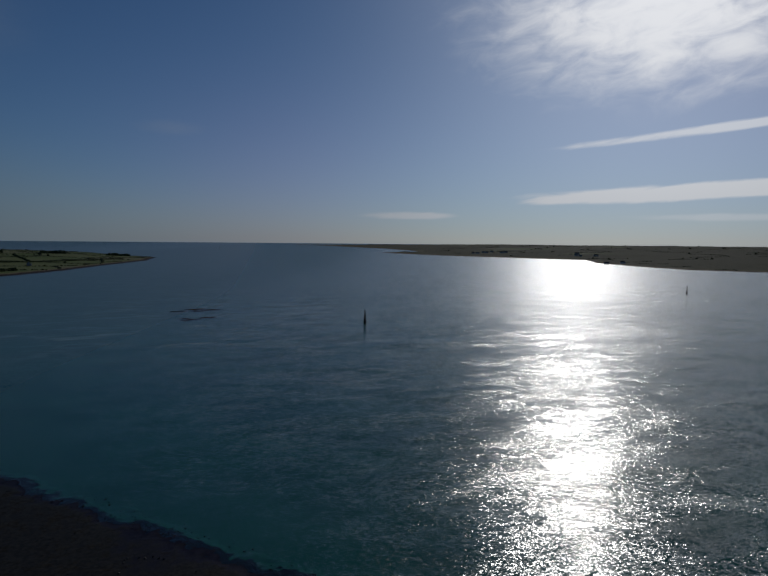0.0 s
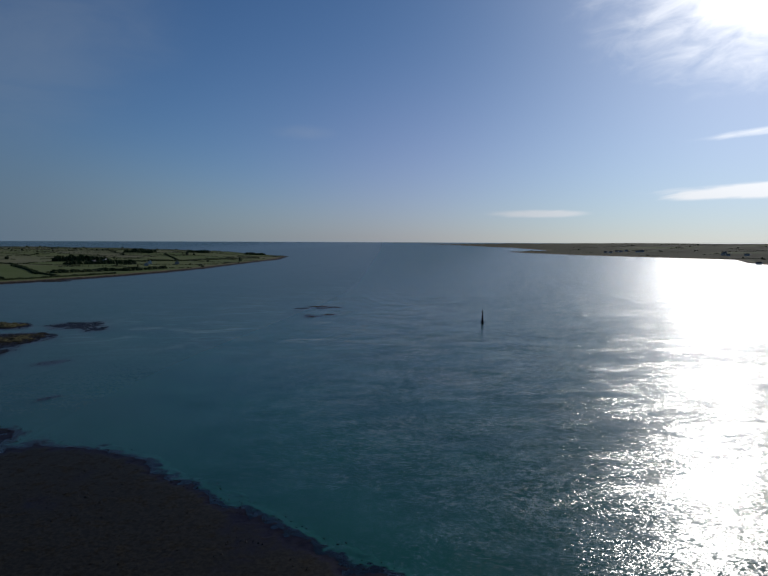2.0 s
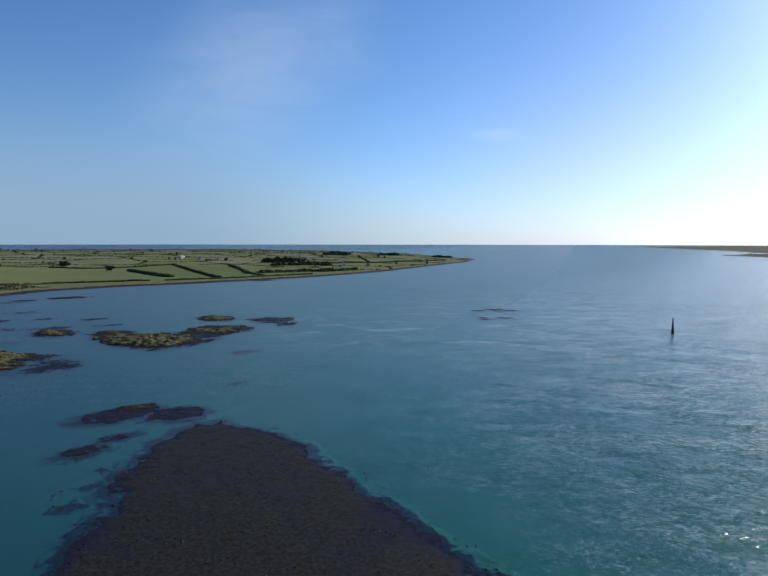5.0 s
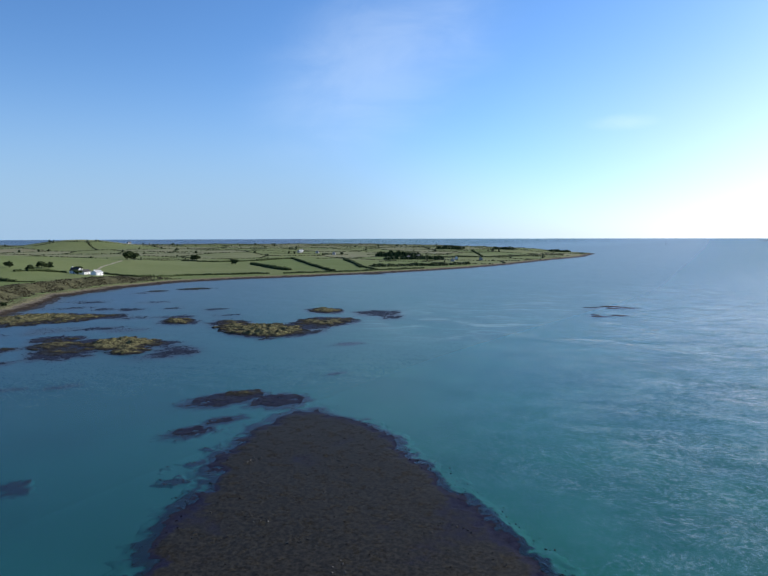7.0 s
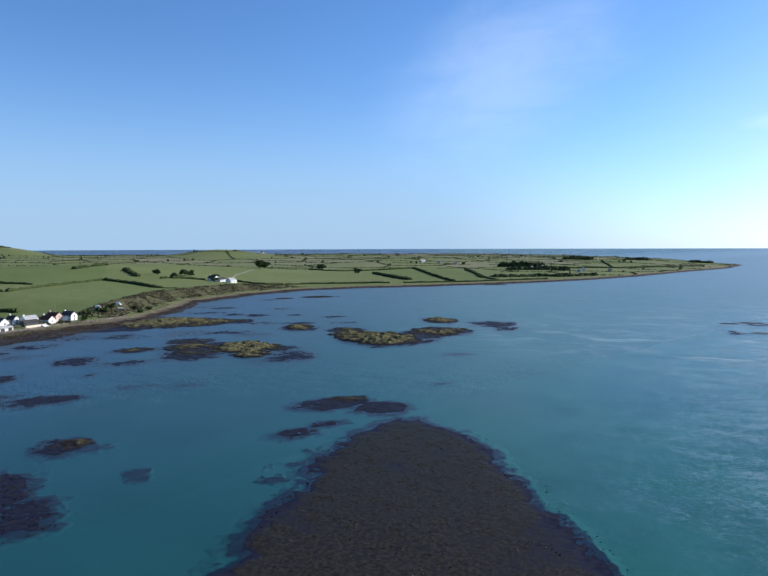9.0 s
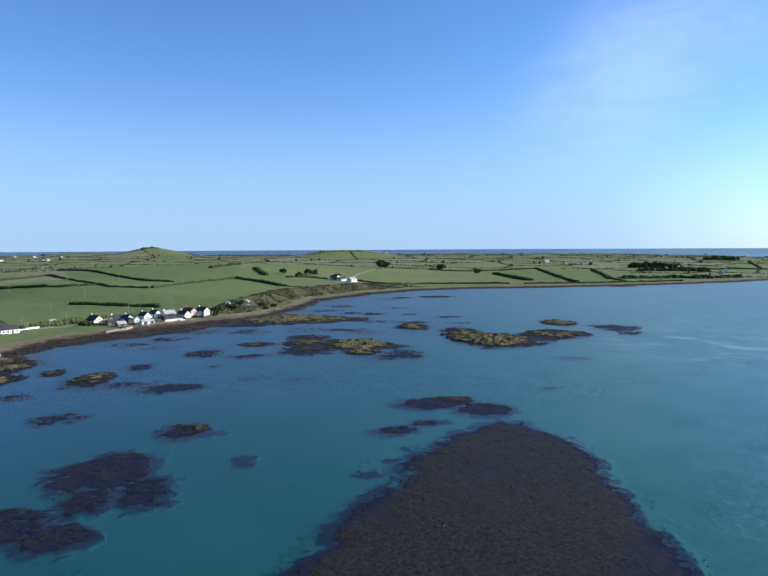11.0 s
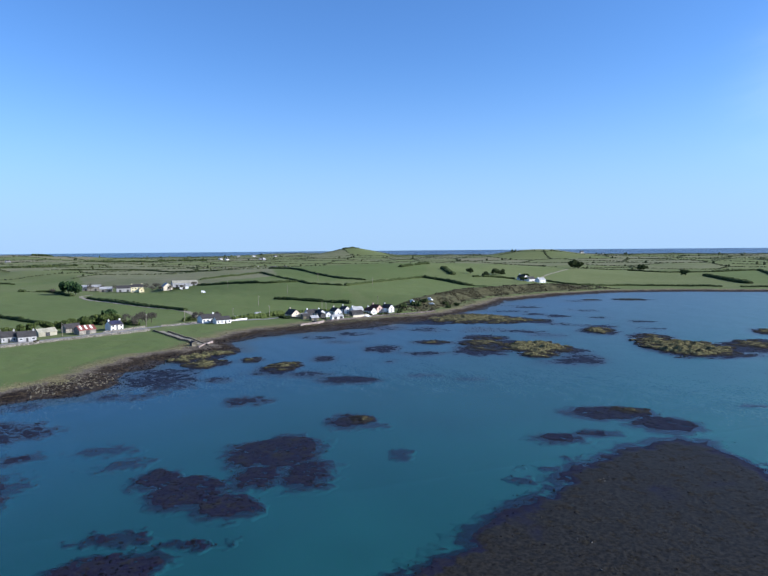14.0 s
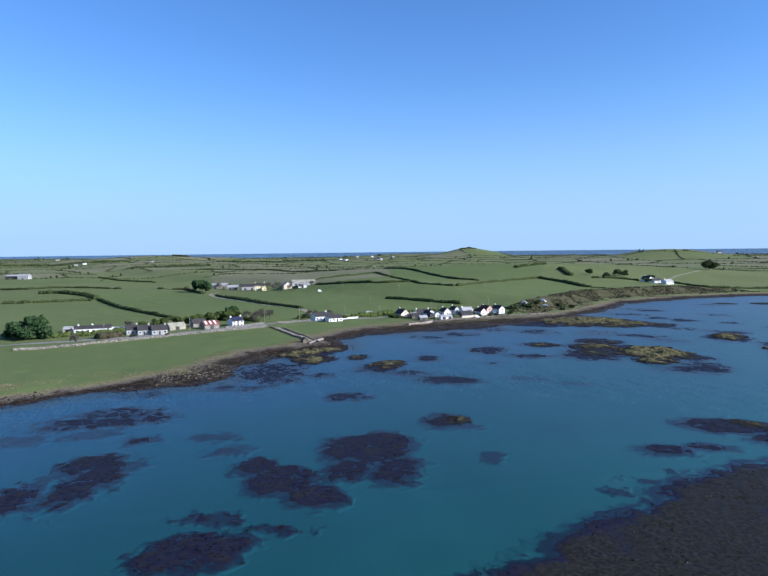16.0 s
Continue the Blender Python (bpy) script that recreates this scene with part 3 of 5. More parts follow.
# fields by the shore that can be told apart: tone, outline
FIELDS = [(0.05, [(-264, -150), (-280, -125), (-330, -72), (-355, -42), (-290, -10), (-190, -70), (-150, -140)]),
          (0.12, [(-395, -119), (-640, -340), (-720, -255), (-635, -173), (-467, -43), (-405, -30), (-375, -60)]),
          (0.22, [(-640, -345), (-395, -119), (-300, -180), (-380, -420), (-560, -430)]),
          (0.10, [(-467, -43), (-607, -150), (-690, -60), (-600, 55), (-555, 90), (-470, 90), (-420, 60), (-405, -10)]),
          (0.16, [(-555, 90), (-661, 193), (-580, 241), (-500, 200), (-430, 110)]),
          (0.04, [(-610, 50), (-910, 19), (-900, 260), (-661, 193)]),
          (0.30, [(-661, 193), (-900, 260), (-760, 330), (-660, 320), (-600, 240)]),
          (0.46, [(-702, 396), (-633, 364), (-660, 467), (-600, 530), (-640, 600), (-780, 645), (-910, 596), (-850, 470)]),
          (0.10, [(-600, 620), (-706, 704), (-878, 819), (-852, 711), (-680, 607)]),
          (0.15, [(-577, 624), (-555, 700), (-603, 720), (-770, 850), (-878, 819), (-706, 704)]),
          (0.10, [(-355, -42), (-288, -8), (-300, 25), (-395, 60), (-404, 26), (-388, -20)]),
          (0.20, [(-300, -180), (-264, -150), (-140, -130), (-110, -260), (-260, -270)]),
          (0.35, [(-660, 320), (-760, 330), (-900, 260), (-1020, 420), (-850, 470), (-702, 396)]),
          (0.95, [(-1980, -760), (-1990, -480), (-1780, -470), (-1770, -740)]),
          (0.88, [(-655, -40), (-701, 30), (-995, 15), (-1085, -81), (-951, -262), (-760, -190)])]


FIELD_SIZE = 135.0


def field_cells(x, y):
    """A number that tells the field under each point, and how far off its border with the next is."""
    gx, gy = np.floor(x / FIELD_SIZE), np.floor(y / FIELD_SIZE)
    best = np.full(x.shape, 1e18)
    second, which = best.copy(), np.zeros(x.shape)
    for i in (-1, 0, 1):
        for j in (-1, 0, 1):
            cx, cy = gx + i, gy + j
            sx, sy = (cx + 0.1 + 0.8 * lattice(cx, cy, 4)) * FIELD_SIZE, (cy + 0.1 + 0.8 * lattice(cx, cy, 6)) * FIELD_SIZE
            d = (x - sx) ** 2 + (y - sy) ** 2
            near = d < best
            second = np.where(near, best, np.minimum(second, d))
            which, best = np.where(near, lattice(cx, cy, 5), which), np.where(near, d, best)
    return which, np.sqrt(second) - np.sqrt(best)


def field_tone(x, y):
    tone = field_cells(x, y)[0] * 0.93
    tone = np.where(x < -900, 0.40 + 0.58 * tone, tone)   # paler pasture inland, distance haze put into the tone
    tone = np.where((x > -950) & (y < 900), np.minimum(tone, 0.35), tone)
    for value, ring in FIELDS:
        tone = np.where(shore_distance(x, y, ring) > 0, value, tone)
    return tone


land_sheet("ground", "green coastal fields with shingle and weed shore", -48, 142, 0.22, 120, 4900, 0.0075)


# ---------------------------------------------------------------- reefs and weed beds at low tide
def blob(wx, wy, lobes):
    """Metres inside a union of turned ovals (x, y, across, along, turn), negative outside."""
    d = np.full(wx.shape, -1e9)
    for x, y, a, b, turn in lobes:
        c, s = math.cos(radians(turn)), math.sin(radians(turn))
        u, v = ((wx - x) * c + (wy - y) * s) / a, ((wy - y) * c - (wx - x) * s) / b
        d = np.maximum(d, (1 - np.sqrt(u * u + v * v)) * min(a, b))
    return d


def reef(lobes, seed, humps=(), thick=1.0, ragged=1.0, label="dark purple-brown seaweed patch just under the water", name="seaweed_patch", category="seaweed"):
    """Weed that thins out at a feathered edge, with backs of weedy rock (x, y, across, along, turn, top) where it stands out of the water."""
    rim = [row[:5] for row in list(lobes) + list(humps)]
    small = min(min(row[2], row[3]) for row in rim)
    ox, oy = sum(row[0] for row in rim) / len(rim), sum(row[1] for row in rim) / len(rim)
    soft = min(2.4, 0.35 * small + 0.5)
    cell = 0.42 if ox > -165 else 0.6 if ox > -260 else 0.8
    wide = [max(row[2], row[3]) + 4 * soft for row in rim]
    x0, x1 = min(r[0] - w for r, w in zip(rim, wide)), max(r[0] + w for r, w in zip(rim, wide))
    y0, y1 = min(r[1] - w for r, w in zip(rim, wide)), max(r[1] + w for r, w in zip(rim, wide))
    wx, wy = np.meshgrid(np.arange(x0, x1, cell), np.arange(y0, y1, cell), indexing="ij")
    n, k = wx.shape
    wx, wy = wx.ravel(), wy.ravel()
    d = blob(wx, wy, rim) + ragged * (0.20 * small * rough(wx, wy, small * 0.9, 5, seed, 0.62) + 0.7 * soft * rough(wx, wy, 2.6, 3, seed + 2, 0.75))
    d = d - 0.35 * soft
    cover = ease(-1.5 * soft, 0.7 * soft, d) * thick
    z = -0.62 + 0.63 * ease(-2.0 * soft, 0.8 * soft, d) + cover * (0.045 * rough(wx, wy, 0.95, 2, seed + 5, 0.8) + 0.03 * rough(wx, wy, 4.0, 2, seed + 6) + 0.035) - 0.16 * (1 - thick)
    for x, y, a, b, turn, top in humps:
        e = blob(wx, wy, [(x, y, a, b, turn)]) / min(a, b) + 0.26 * rough(wx, wy, min(a, b) * 0.6, 5, seed + 7, 0.65)
        back = top * (1 - (1 - np.clip(e, 0, 1)) ** 2) * (1 + 0.6 * rough(wx, wy, 5.0, 4, seed + 8, 0.65)) + (0.12 + 0.25 * top) * rough(wx, wy, 2.6, 3, seed + 9, 0.75)
        z = np.maximum(z, np.where(e > 0, back + 0.03, -0.9))
    xyz, quads, high, cover_kept = tidy(np.stack([wx - ox, wy - oy, z], -1), grid_quads(n, k, z > -0.57), z, np.maximum(cover, ease(-0.25, -0.05, z)))
    ob = sheet(name, xyz, quads, REEF, (("high", high), ("cover", cover_kept)))
    ob.matrix_world = pose(ox, oy, 0)
    rng = np.random.default_rng(seed + 900)
    pick = np.flatnonzero((cover > 0.25) & (z < 0.12))
    pick = rng.permutation(pick)[:int(len(pick) * cell * cell * 0.55)]
    size = rng.uniform(0.14, 0.34, (len(pick), 1)) * rng.uniform(0.6, 1.5, (len(pick), 3)) * np.array([[1.6, 1.2, 0.18]])
    centres = np.stack([wx[pick] - ox, wy[pick] - oy, np.maximum(z[pick], rng.uniform(-0.1, 0.0, len(pick)))], -1)
    tagged(lumps("fronds", centres, size, KELP, seed + 901, ob), "dark weed fronds floating at the surface", kind="stuff")
    return tagged(ob, label, category, "reefs at low tide")


AWASH = "thin scattered seaweed showing through the shallow water"
OLIVE = "low rocky islet with olive and brown seaweed"
# the dark patches in the bay
reef([(-122, 23, 12, 11.5, 78), (-107, 30, 7, 9.3, 78), (-129, 28.5, 8, 8, 78), (-108, 20, 6, 9, 78)], 11, ragged=0.8)
reef([(-101, 5, 8, 9.5, 80), (-92, 14, 7, 6.5, 84), (-110, -2, 5, 7, 84), (-89.5, 18, 3, 3.3, 84)], 12, ragged=0.8)
reef([(-105, -36, 7.5, 13, 86), (-97, -38, 6.5, 11, 86), (-111, -42, 7, 8.4, 86), (-92, -47, 6, 9, 88)], 13)
reef([(-69, -4, 9, 7.5, 86), (-71.5, 3, 3.5, 4.5, 84), (-66, -9, 5.5, 5.5, 86)], 14)
reef([(-82, -5, 5.5, 2.6, 84), (-77, 8, 7, 1.7, 80), (-80, 1.5, 3, 1.5, 80)], 15, thick=0.75, ragged=1.6, label=AWASH)
reef([(-130, -36.6, 5.9, 4.3, 105)], 16, thick=0.85)
reef([(-121, -11.3, 6, 3.6, 108)], 17, thick=0.8)
reef([(-133, -18, 7.4, 4.4, 93)], 18, thick=0.62, label=AWASH)
reef([(-153, -53.5, 15.5, 12, 92), (-146, -66, 9, 8, 90)], 19, thick=0.8, ragged=1.3)
reef([(-135, -54.5, 8.8, 4.6, 110), (-130, -69, 9, 5, 100)], 20, thick=0.6, label=AWASH)
reef([(-178, 15.5, 7.3, 6.0, 83)], 21)
reef([(-115.3, 53.8, 3.3, 4.3, 80)], 22, thick=0.5, label=AWASH)
reef([(-141, 51, 5, 3, 84)], 23, thick=0.42, label=AWASH)
reef([(-146.8, 44.6, 6.8, 8.5, 76)], 24, [(-147.6, 48.4, 4.2, 4.4, 76, 0.4)], label="small brown-topped weed reef in the bay", name="seaweed_reef", category="reef")
reef([(-139.5, 122.5, 14, 8.6, 76)], 25, [(-140.2, 129.5, 6.5, 4.6, 76, 0.24)], ragged=0.6, label="long dark weed reef with a brown crest", name="seaweed_reef", category="reef")
reef([(-125.2, 131.5, 10, 8.6, 72)], 26, ragged=0.6)
reef([(-119.3, 96.4, 7.4, 4.8, 76), (-121.4, 107.4, 7.3, 3.3, 74)], 27, thick=0.9, ragged=0.7)
reef([(-93, 76, 3, 2, 60), (-99, 84, 4, 2, 60), (-104, 95, 3, 2, 60)], 28, thick=0.5, ragged=1.5, label=AWASH)
# weed and stones off the slip
reef([(-203.5, 51.5, 11, 7.6, 76)], 29, thick=0.92)
reef([(-217, 36, 11.8, 6.6, 78), (-224, 22, 9, 6, 78)], 30, thick=0.85)
reef([(-234, 26, 9.5, 12, 76)], 31, [(-235.5, 27, 7.5, 10.5, 76, 0.55)], label="brown weedy rock standing out of the bay", name="seaweed_reef", category="reef")
reef([(-250, 46, 6.3, 8, 76)], 32, thick=0.95)
reef([(-213.7, 2, 7, 5.6, 82)], 33, thick=0.75)
reef([(-222, -21, 14, 20, 80), (-205, -16, 10, 8, 80)], 34, thick=0.86, ragged=1.7, label="broken mats of dark weed in the shallows")
reef([(-249, -6, 11, 12, 80)], 35, [(-249, -6, 8.5, 10, 78, 0.7)], label="olive weedy rocks below the slip", name="seaweed_reef", category="reef")
reef([(-255, 13.7, 5.5, 8, 80)], 36, [(-255, 13.7, 3.8, 6.5, 80, 0.4)], label="olive weedy rocks below the slip", name="seaweed_reef", category="reef")
reef([(-192, -27.5, 10.5, 6, 83)], 37, thick=0.8, ragged=1.5)
reef([(-206, -46, 10, 8, 90), (-184, -58, 10, 5, 95)], 38, thick=0.7, ragged=1.6, label=AWASH)
reef([(-273.5, 76.6, 8.7, 13, 74)], 39, thick=0.95)
reef([(-255.5, 92, 10.8, 7.4, 74)], 40, thick=0.85)
reef([(-238, 74.7, 3.4, 3.5, 74)], 41, thick=0.9)
reef([(-205, 83, 9, 3, 74), (-196, 96, 6, 2.5, 74)], 42, thick=0.45, ragged=1.5, label=AWASH)
reef([(-288, 106, 10, 9, 70)], 43, [(-288, 106, 8.5, 6.5, 70, 0.45)], label=OLIVE, name="islet", category="islet")
reef([(-266, -10, 12, 16, 60)], 58, [(-268, -12, 8, 14, 58, 1.3), (-276, 0, 6, 8, 50, 0.9)], label="straw-coloured rocky spit below the slip", name="rock_spit", category="spit")
# the two long islets
reef([(-258, 124, 14, 18, 68), (-297, 138, 13, 13, 66), (-270, 144, 16, 17, 66), (-248, 162, 12, 10, 66)], 44,
     [(-261, 151, 17, 17, 66, 1.2), (-240, 145, 8.2, 8, 66, 1.0), (-249, 161, 10, 7, 66, 0.55), (-261, 126, 10, 9, 66, 0.3), (-294, 138, 9, 6, 66, 0.3), (-281, 131, 13, 11, 66, 0.45)], ragged=1.5, label=OLIVE, name="islet", category="islet")
reef([(-224, 159, 11, 13, 68), (-218.5, 146, 9, 6, 68)], 45, thick=0.9, ragged=1.4)
reef([(-309, 213, 12, 17, 66)], 46, [(-309, 213, 9.5, 14, 66, 0.95)], label=OLIVE, name="islet", category="islet")
reef([(-221, 223, 17, 11, 66), (-240, 269, 19, 20, 66), (-277, 228, 12, 17, 66), (-236, 246, 16, 18, 66)], 47,
     [(-242, 222, 21, 26, 66, 1.25), (-241, 264, 15, 17, 66, 0.55), (-268, 220, 9, 11, 66, 0.8), (-235, 262, 12, 10, 66, 0.7), (-241, 276, 12, 8, 66, 0.4), (-222, 228, 14, 7, 66, 0.35), (-279, 230, 8, 10, 66, 0.4)], ragged=1.5, label=OLIVE, name="islet", category="islet")
reef([(-279, 306, 13, 18, 66)], 48, [(-279, 306, 11, 14, 66, 1.0)], label="dark weedy islet off the point of the reef", name="islet", category="islet")
reef([(-242, 319, 17, 16, 66), (-224, 308, 10, 9, 66)], 49, thick=0.9, ragged=1.6)
reef([(-177.6, 219.5, 6.5, 4.6, 66)], 50, thick=0.6, label=AWASH)
reef([(-138, 170, 3.8, 2.3, 66)], 51, thick=0.55, label=AWASH)
# the spit below the houses and the shallows of the bay
reef([(-386, 164, 42, 28, 58), (-364, 200, 12, 14, 62), (-374, 122, 22, 14, 66)], 52, [(-390, 158, 38, 27, 58, 1.1), (-401, 132, 18, 14, 58, 0.8), (-374, 184, 18, 14, 58, 0.6), (-366, 202, 9, 8, 62, 0.3)], label="grassy weed-fringed spit of rock below the houses", name="islet", category="islet")
for i, (x, y, a, b, thick) in enumerate(((-389, 226, 10, 10, 0.95), (-405, 216, 9, 8, 0.9), (-455, 232, 12, 8, 0.9), (-430, 205, 16, 8, 0.8), (-470, 230, 16, 7, 0.7), (-340, 116, 14, 11, 0.75), (-330, 150, 16, 12, 0.6),
                                         (-318, 168, 14, 7, 0.85), (-328, 226, 12, 8, 0.9), (-345, 262, 12, 7, 0.8), (-372, 250, 9, 8, 0.85), (-352, 92, 14, 12, 0.7), (-330, 70, 12, 9, 0.8), (-318, 48, 11, 8, 0.8),
                                         (-300, 60, 9, 7, 0.6), (-345, 205, 12, 8, 0.8), (-300, 176, 10, 7, 0.7), (-420, 262, 14, 8, 0.7), (-500, 300, 14, 8, 0.7), (-310, 250, 10, 7, 0.8))):
    reef([(x, y, a, b, 68)], 60 + i, thick=thick, ragged=1.5, label="ragged brown seaweed awash in the shallow bay")
for i, (x, y, a, b, top) in enumerate(((-502, 354, 16, 10, 0.35), (-508, 318, 8, 6, 0.3), (-520, 640, 16, 10, 0.3))):
    reef([(x, y, a * 1.15, b * 1.15, 66)], 90 + i, [(x, y, a, b, 66, top)], label="low dark weedy rock just out of the water", name="islet", category="islet")

for seed, backs in ((93, ((-145, 434, 5, 2.6), (-136, 449, 7, 3.4), (-124, 447, 5, 2.2), (-131, 438, 3.5, 1.8))), (94, ((-122, 389, 4.5, 2.6), (-114, 402, 4, 2.2), (-127, 396, 2.6, 1.6)))):
    reef([(x, y, a + 2, b + 1.5, 30) for x, y, a, b in backs], seed, [(x, y, a, b, 30, 0.2) for x, y, a, b in backs], thick=0.8, ragged=1.6, label="scattered dark rocks awash in the tide race", name="islet", category="islet")

# the big bed below the aircraft
BED = [(-60, 42), (-66, 51), (-75, 61), (-82, 69), (-86.5, 77), (-94, 84), (-101, 93), (-108.8, 105), (-111, 111), (-113, 123), (-110.5, 136.5), (-100, 131), (-91.5, 132), (-79, 128),
       (-70.5, 120.5), (-58, 116.5), (-49, 110), (-38.5, 105.5), (-29, 99.4), (-21, 94), (-12, 89), (0, 70), (-15, 40), (-40, 25)]


def weed_bed():
    x, y = np.meshgrid(np.arange(-128, 10, 0.42), np.arange(20, 148, 0.42), indexing="ij")
    n, k = x.shape
    x, y = x.ravel(), y.ravel()
    d = shore_distance(x, y, BED) + 1.9 * rough(x, y, 6, 5, 77, 0.72)
    z = np.clip(np.where(d > 0, d * 0.035 - 0.045, d * 0.12 - 0.045), -0.9, 0.14) + 0.012 * rough(x, y, 1.1, 2, 81) + 0.06 * rough(x, y, 14, 2, 79) * ease(0, 5, d)
    xyz, quads, high, cover = tidy(np.stack([x, y, z], -1), grid_quads(n, k, z > -0.62), z, ease(-3.0, 0.9, d))
    return tagged(sheet("seaweed_bed", xyz, quads, REEF, (("high", np.minimum(high, 0.11)), ("cover", cover))), "broad dark brown seaweed and mussel bed at low tide", "seaweed bed")


bed = weed_bed()


# ---------------------------------------------------------------- building helpers
def ground(x, y):
    return float(height(np.array([float(x)]), np.array([float(y)]))[0][0])


def part(name, bm, material, parent, label=""):
    """Links a bmesh as one mesh object under a thing or a part."""
    me = bpy.data.meshes.new(name)
    bm.to_mesh(me)
    bm.free()
    me.materials.append(material)
    ob = new(name, me)
    ob.parent = parent
    return tagged(ob, label)


def empty(name, m, label, category, group="", kind=""):
    ob = new(name)
    ob.empty_display_size = 0.5
    ob.matrix_world = m
    return tagged(ob, label, category, group, kind)


def slab(x0, x1, y0, y1, z0, z1, bm=None):
    """A box between two corners."""
    bm = bm or bmesh.new()
    v = [bm.verts.new(p) for p in ((x0, y0, z0), (x1, y0, z0), (x1, y1, z0), (x0, y1, z0), (x0, y0, z1), (x1, y0, z1), (x1, y1, z1), (x0, y1, z1))]
    for f in ((0, 3, 2, 1), (4, 5, 6, 7), (0, 1, 5, 4), (1, 2, 6, 5), (2, 3, 7, 6), (3, 0, 4, 7)):
        bm.faces.new([v[i] for i in f])
    return bm


def prism(outline, x0, x1, bm=None):
    """An outline in y and z, drawn out along x."""
    bm = bm or bmesh.new()
    a, b = [bm.verts.new((x0, y, z)) for y, z in outline], [bm.verts.new((x1, y, z)) for y, z in outline]
    n = len(outline)
    bm.faces.new(a[::-1]), bm.faces.new(b)
    for i in range(n):
        bm.faces.new((a[i], a[(i + 1) % n], b[(i + 1) % n], b[i]))
    bmesh.ops.recalc_face_normals(bm, faces=bm.faces[:])
    return bm


def tube(bm, a, b, ra, rb, sides=6):
    """A tapered round bar from a to b."""
    a, b = Vector(a), Vector(b)
    q = (b - a).to_track_quat("Z", "Y")
    rings = []
    for p, r in ((a, ra), (b, rb)):
        rings.append([bm.verts.new(p + q @ Vector((r * math.cos(k * 2 * math.pi / sides), r * math.sin(k * 2 * math.pi / sides), 0))) for k in range(sides)])
    for k in range(sides):
        bm.faces.new((rings[0][k], rings[0][(k + 1) % sides], rings[1][(k + 1) % sides], rings[1][k]))
    bm.faces.new(rings[0][::-1]), bm.faces.new(rings[1])
    return bm


def along(points, step):
    """Stations along a line of points: x, y and the direction across."""
    p = np.array(points, float)
    seg = np.hypot(*(p[1:] - p[:-1]).T)
    s = np.concatenate([[0], np.cumsum(seg)])
    u = np.linspace(0, s[-1], max(int(s[-1] / step), 2))
    x, y = np.interp(u, s, p[:, 0]), np.interp(u, s, p[:, 1])
    if len(p) > 2:
        k = max(int(6 / step), 1)
        pad = np.ones(2 * k + 1) / (2 * k + 1)
        x, y = (np.convolve(np.pad(v, k, "edge"), pad, "valid") for v in (x, y))
    dx, dy = np.gradient(x), np.gradient(y)
    n = np.maximum(np.hypot(dx, dy), 1e-6)
    return x, y, -dy / n, dx / n


def hedge(points, tall, wide, seed, label="clipped dark hawthorn hedge between green fields", material=None, name="hedge", category="hedge", gaps=0.0):
    """A long uneven body of leaf on the ground along a line."""
    x, y, ax, ay = along(points, 1.1)
    rng = np.random.default_rng(seed)
    ring = np.array([(-0.5, -0.15), (-0.62, 0.45), (-0.35, 0.95), (0.0, 1.05), (0.35, 0.95), (0.62, 0.45), (0.5, -0.15)])
    n, k = len(x), len(ring)
    swell = 1 + 0.28 * rough(x, y, 6, 3, seed)
    if gaps:
        swell = swell * np.where(vnoise(x / 14, y / 14, seed + 9) > 1 - 2 * gaps, 0.25, 1)
    swell[0] = swell[-1] = 0.5
    off, up = ring[:, 0][None] * wide * swell[:, None], ring[:, 1][None] * tall * swell[:, None]
    off, up = off + rng.normal(0, 0.11 * wide, (n, k)), up + rng.normal(0, 0.10 * tall, (n, k)) * (ring[:, 1] > 0)
    z, _ = height(x, y)
    xyz = np.stack([x[:, None] + ax[:, None] * off, y[:, None] + ay[:, None] * off, z[:, None] + up], -1).reshape(-1, 3)
    ob = sheet(name, xyz, grid_quads(n, k), material or HEDGE, smooth=False)
    return tagged(ob, label, category)


def strip(name, points, wide, material, label, category, raised=0.12):
    """A road or track that lies on the ground."""
    x, y, ax, ay = along(points, 2.0)
    off = np.linspace(-0.5, 0.5, 5) * wide
    px, py = x[:, None] + ax[:, None] * off, y[:, None] + ay[:, None] * off
    z, _ = height(px.ravel(), py.ravel())
    xyz = np.stack([px.ravel(), py.ravel(), z + raised], -1)
    return tagged(sheet(name, xyz, grid_quads(len(x), 5), material), label, category, kind="structure")


def stone_wall(points, tall, seed, label, wide=0.6, material=None):
    """A dry field wall: a core with single uneven stones heaped along it."""
    x, y, ax, ay = along(points, 0.9)
    rng = np.random.default_rng(seed)
    z, _ = height(x, y)
    n = len(x)
    centres, sizes = [], []
    for level in (0.25, 0.75):
        centres.append(np.stack([x + rng.normal(0, .12, n), y + rng.normal(0, .12, n), z + tall * level], -1))
        sizes.append(np.stack([rng.uniform(.5, .8, n), rng.uniform(.4, .7, n) * wide / 0.6, rng.uniform(.35, .55, n) * tall], -1))
    ob = lumps("field_wall", np.concatenate(centres), np.concatenate(sizes), material or STONE, seed, taper=0.85, jitter=0.2)
    return tagged(ob, label, "stone wall")


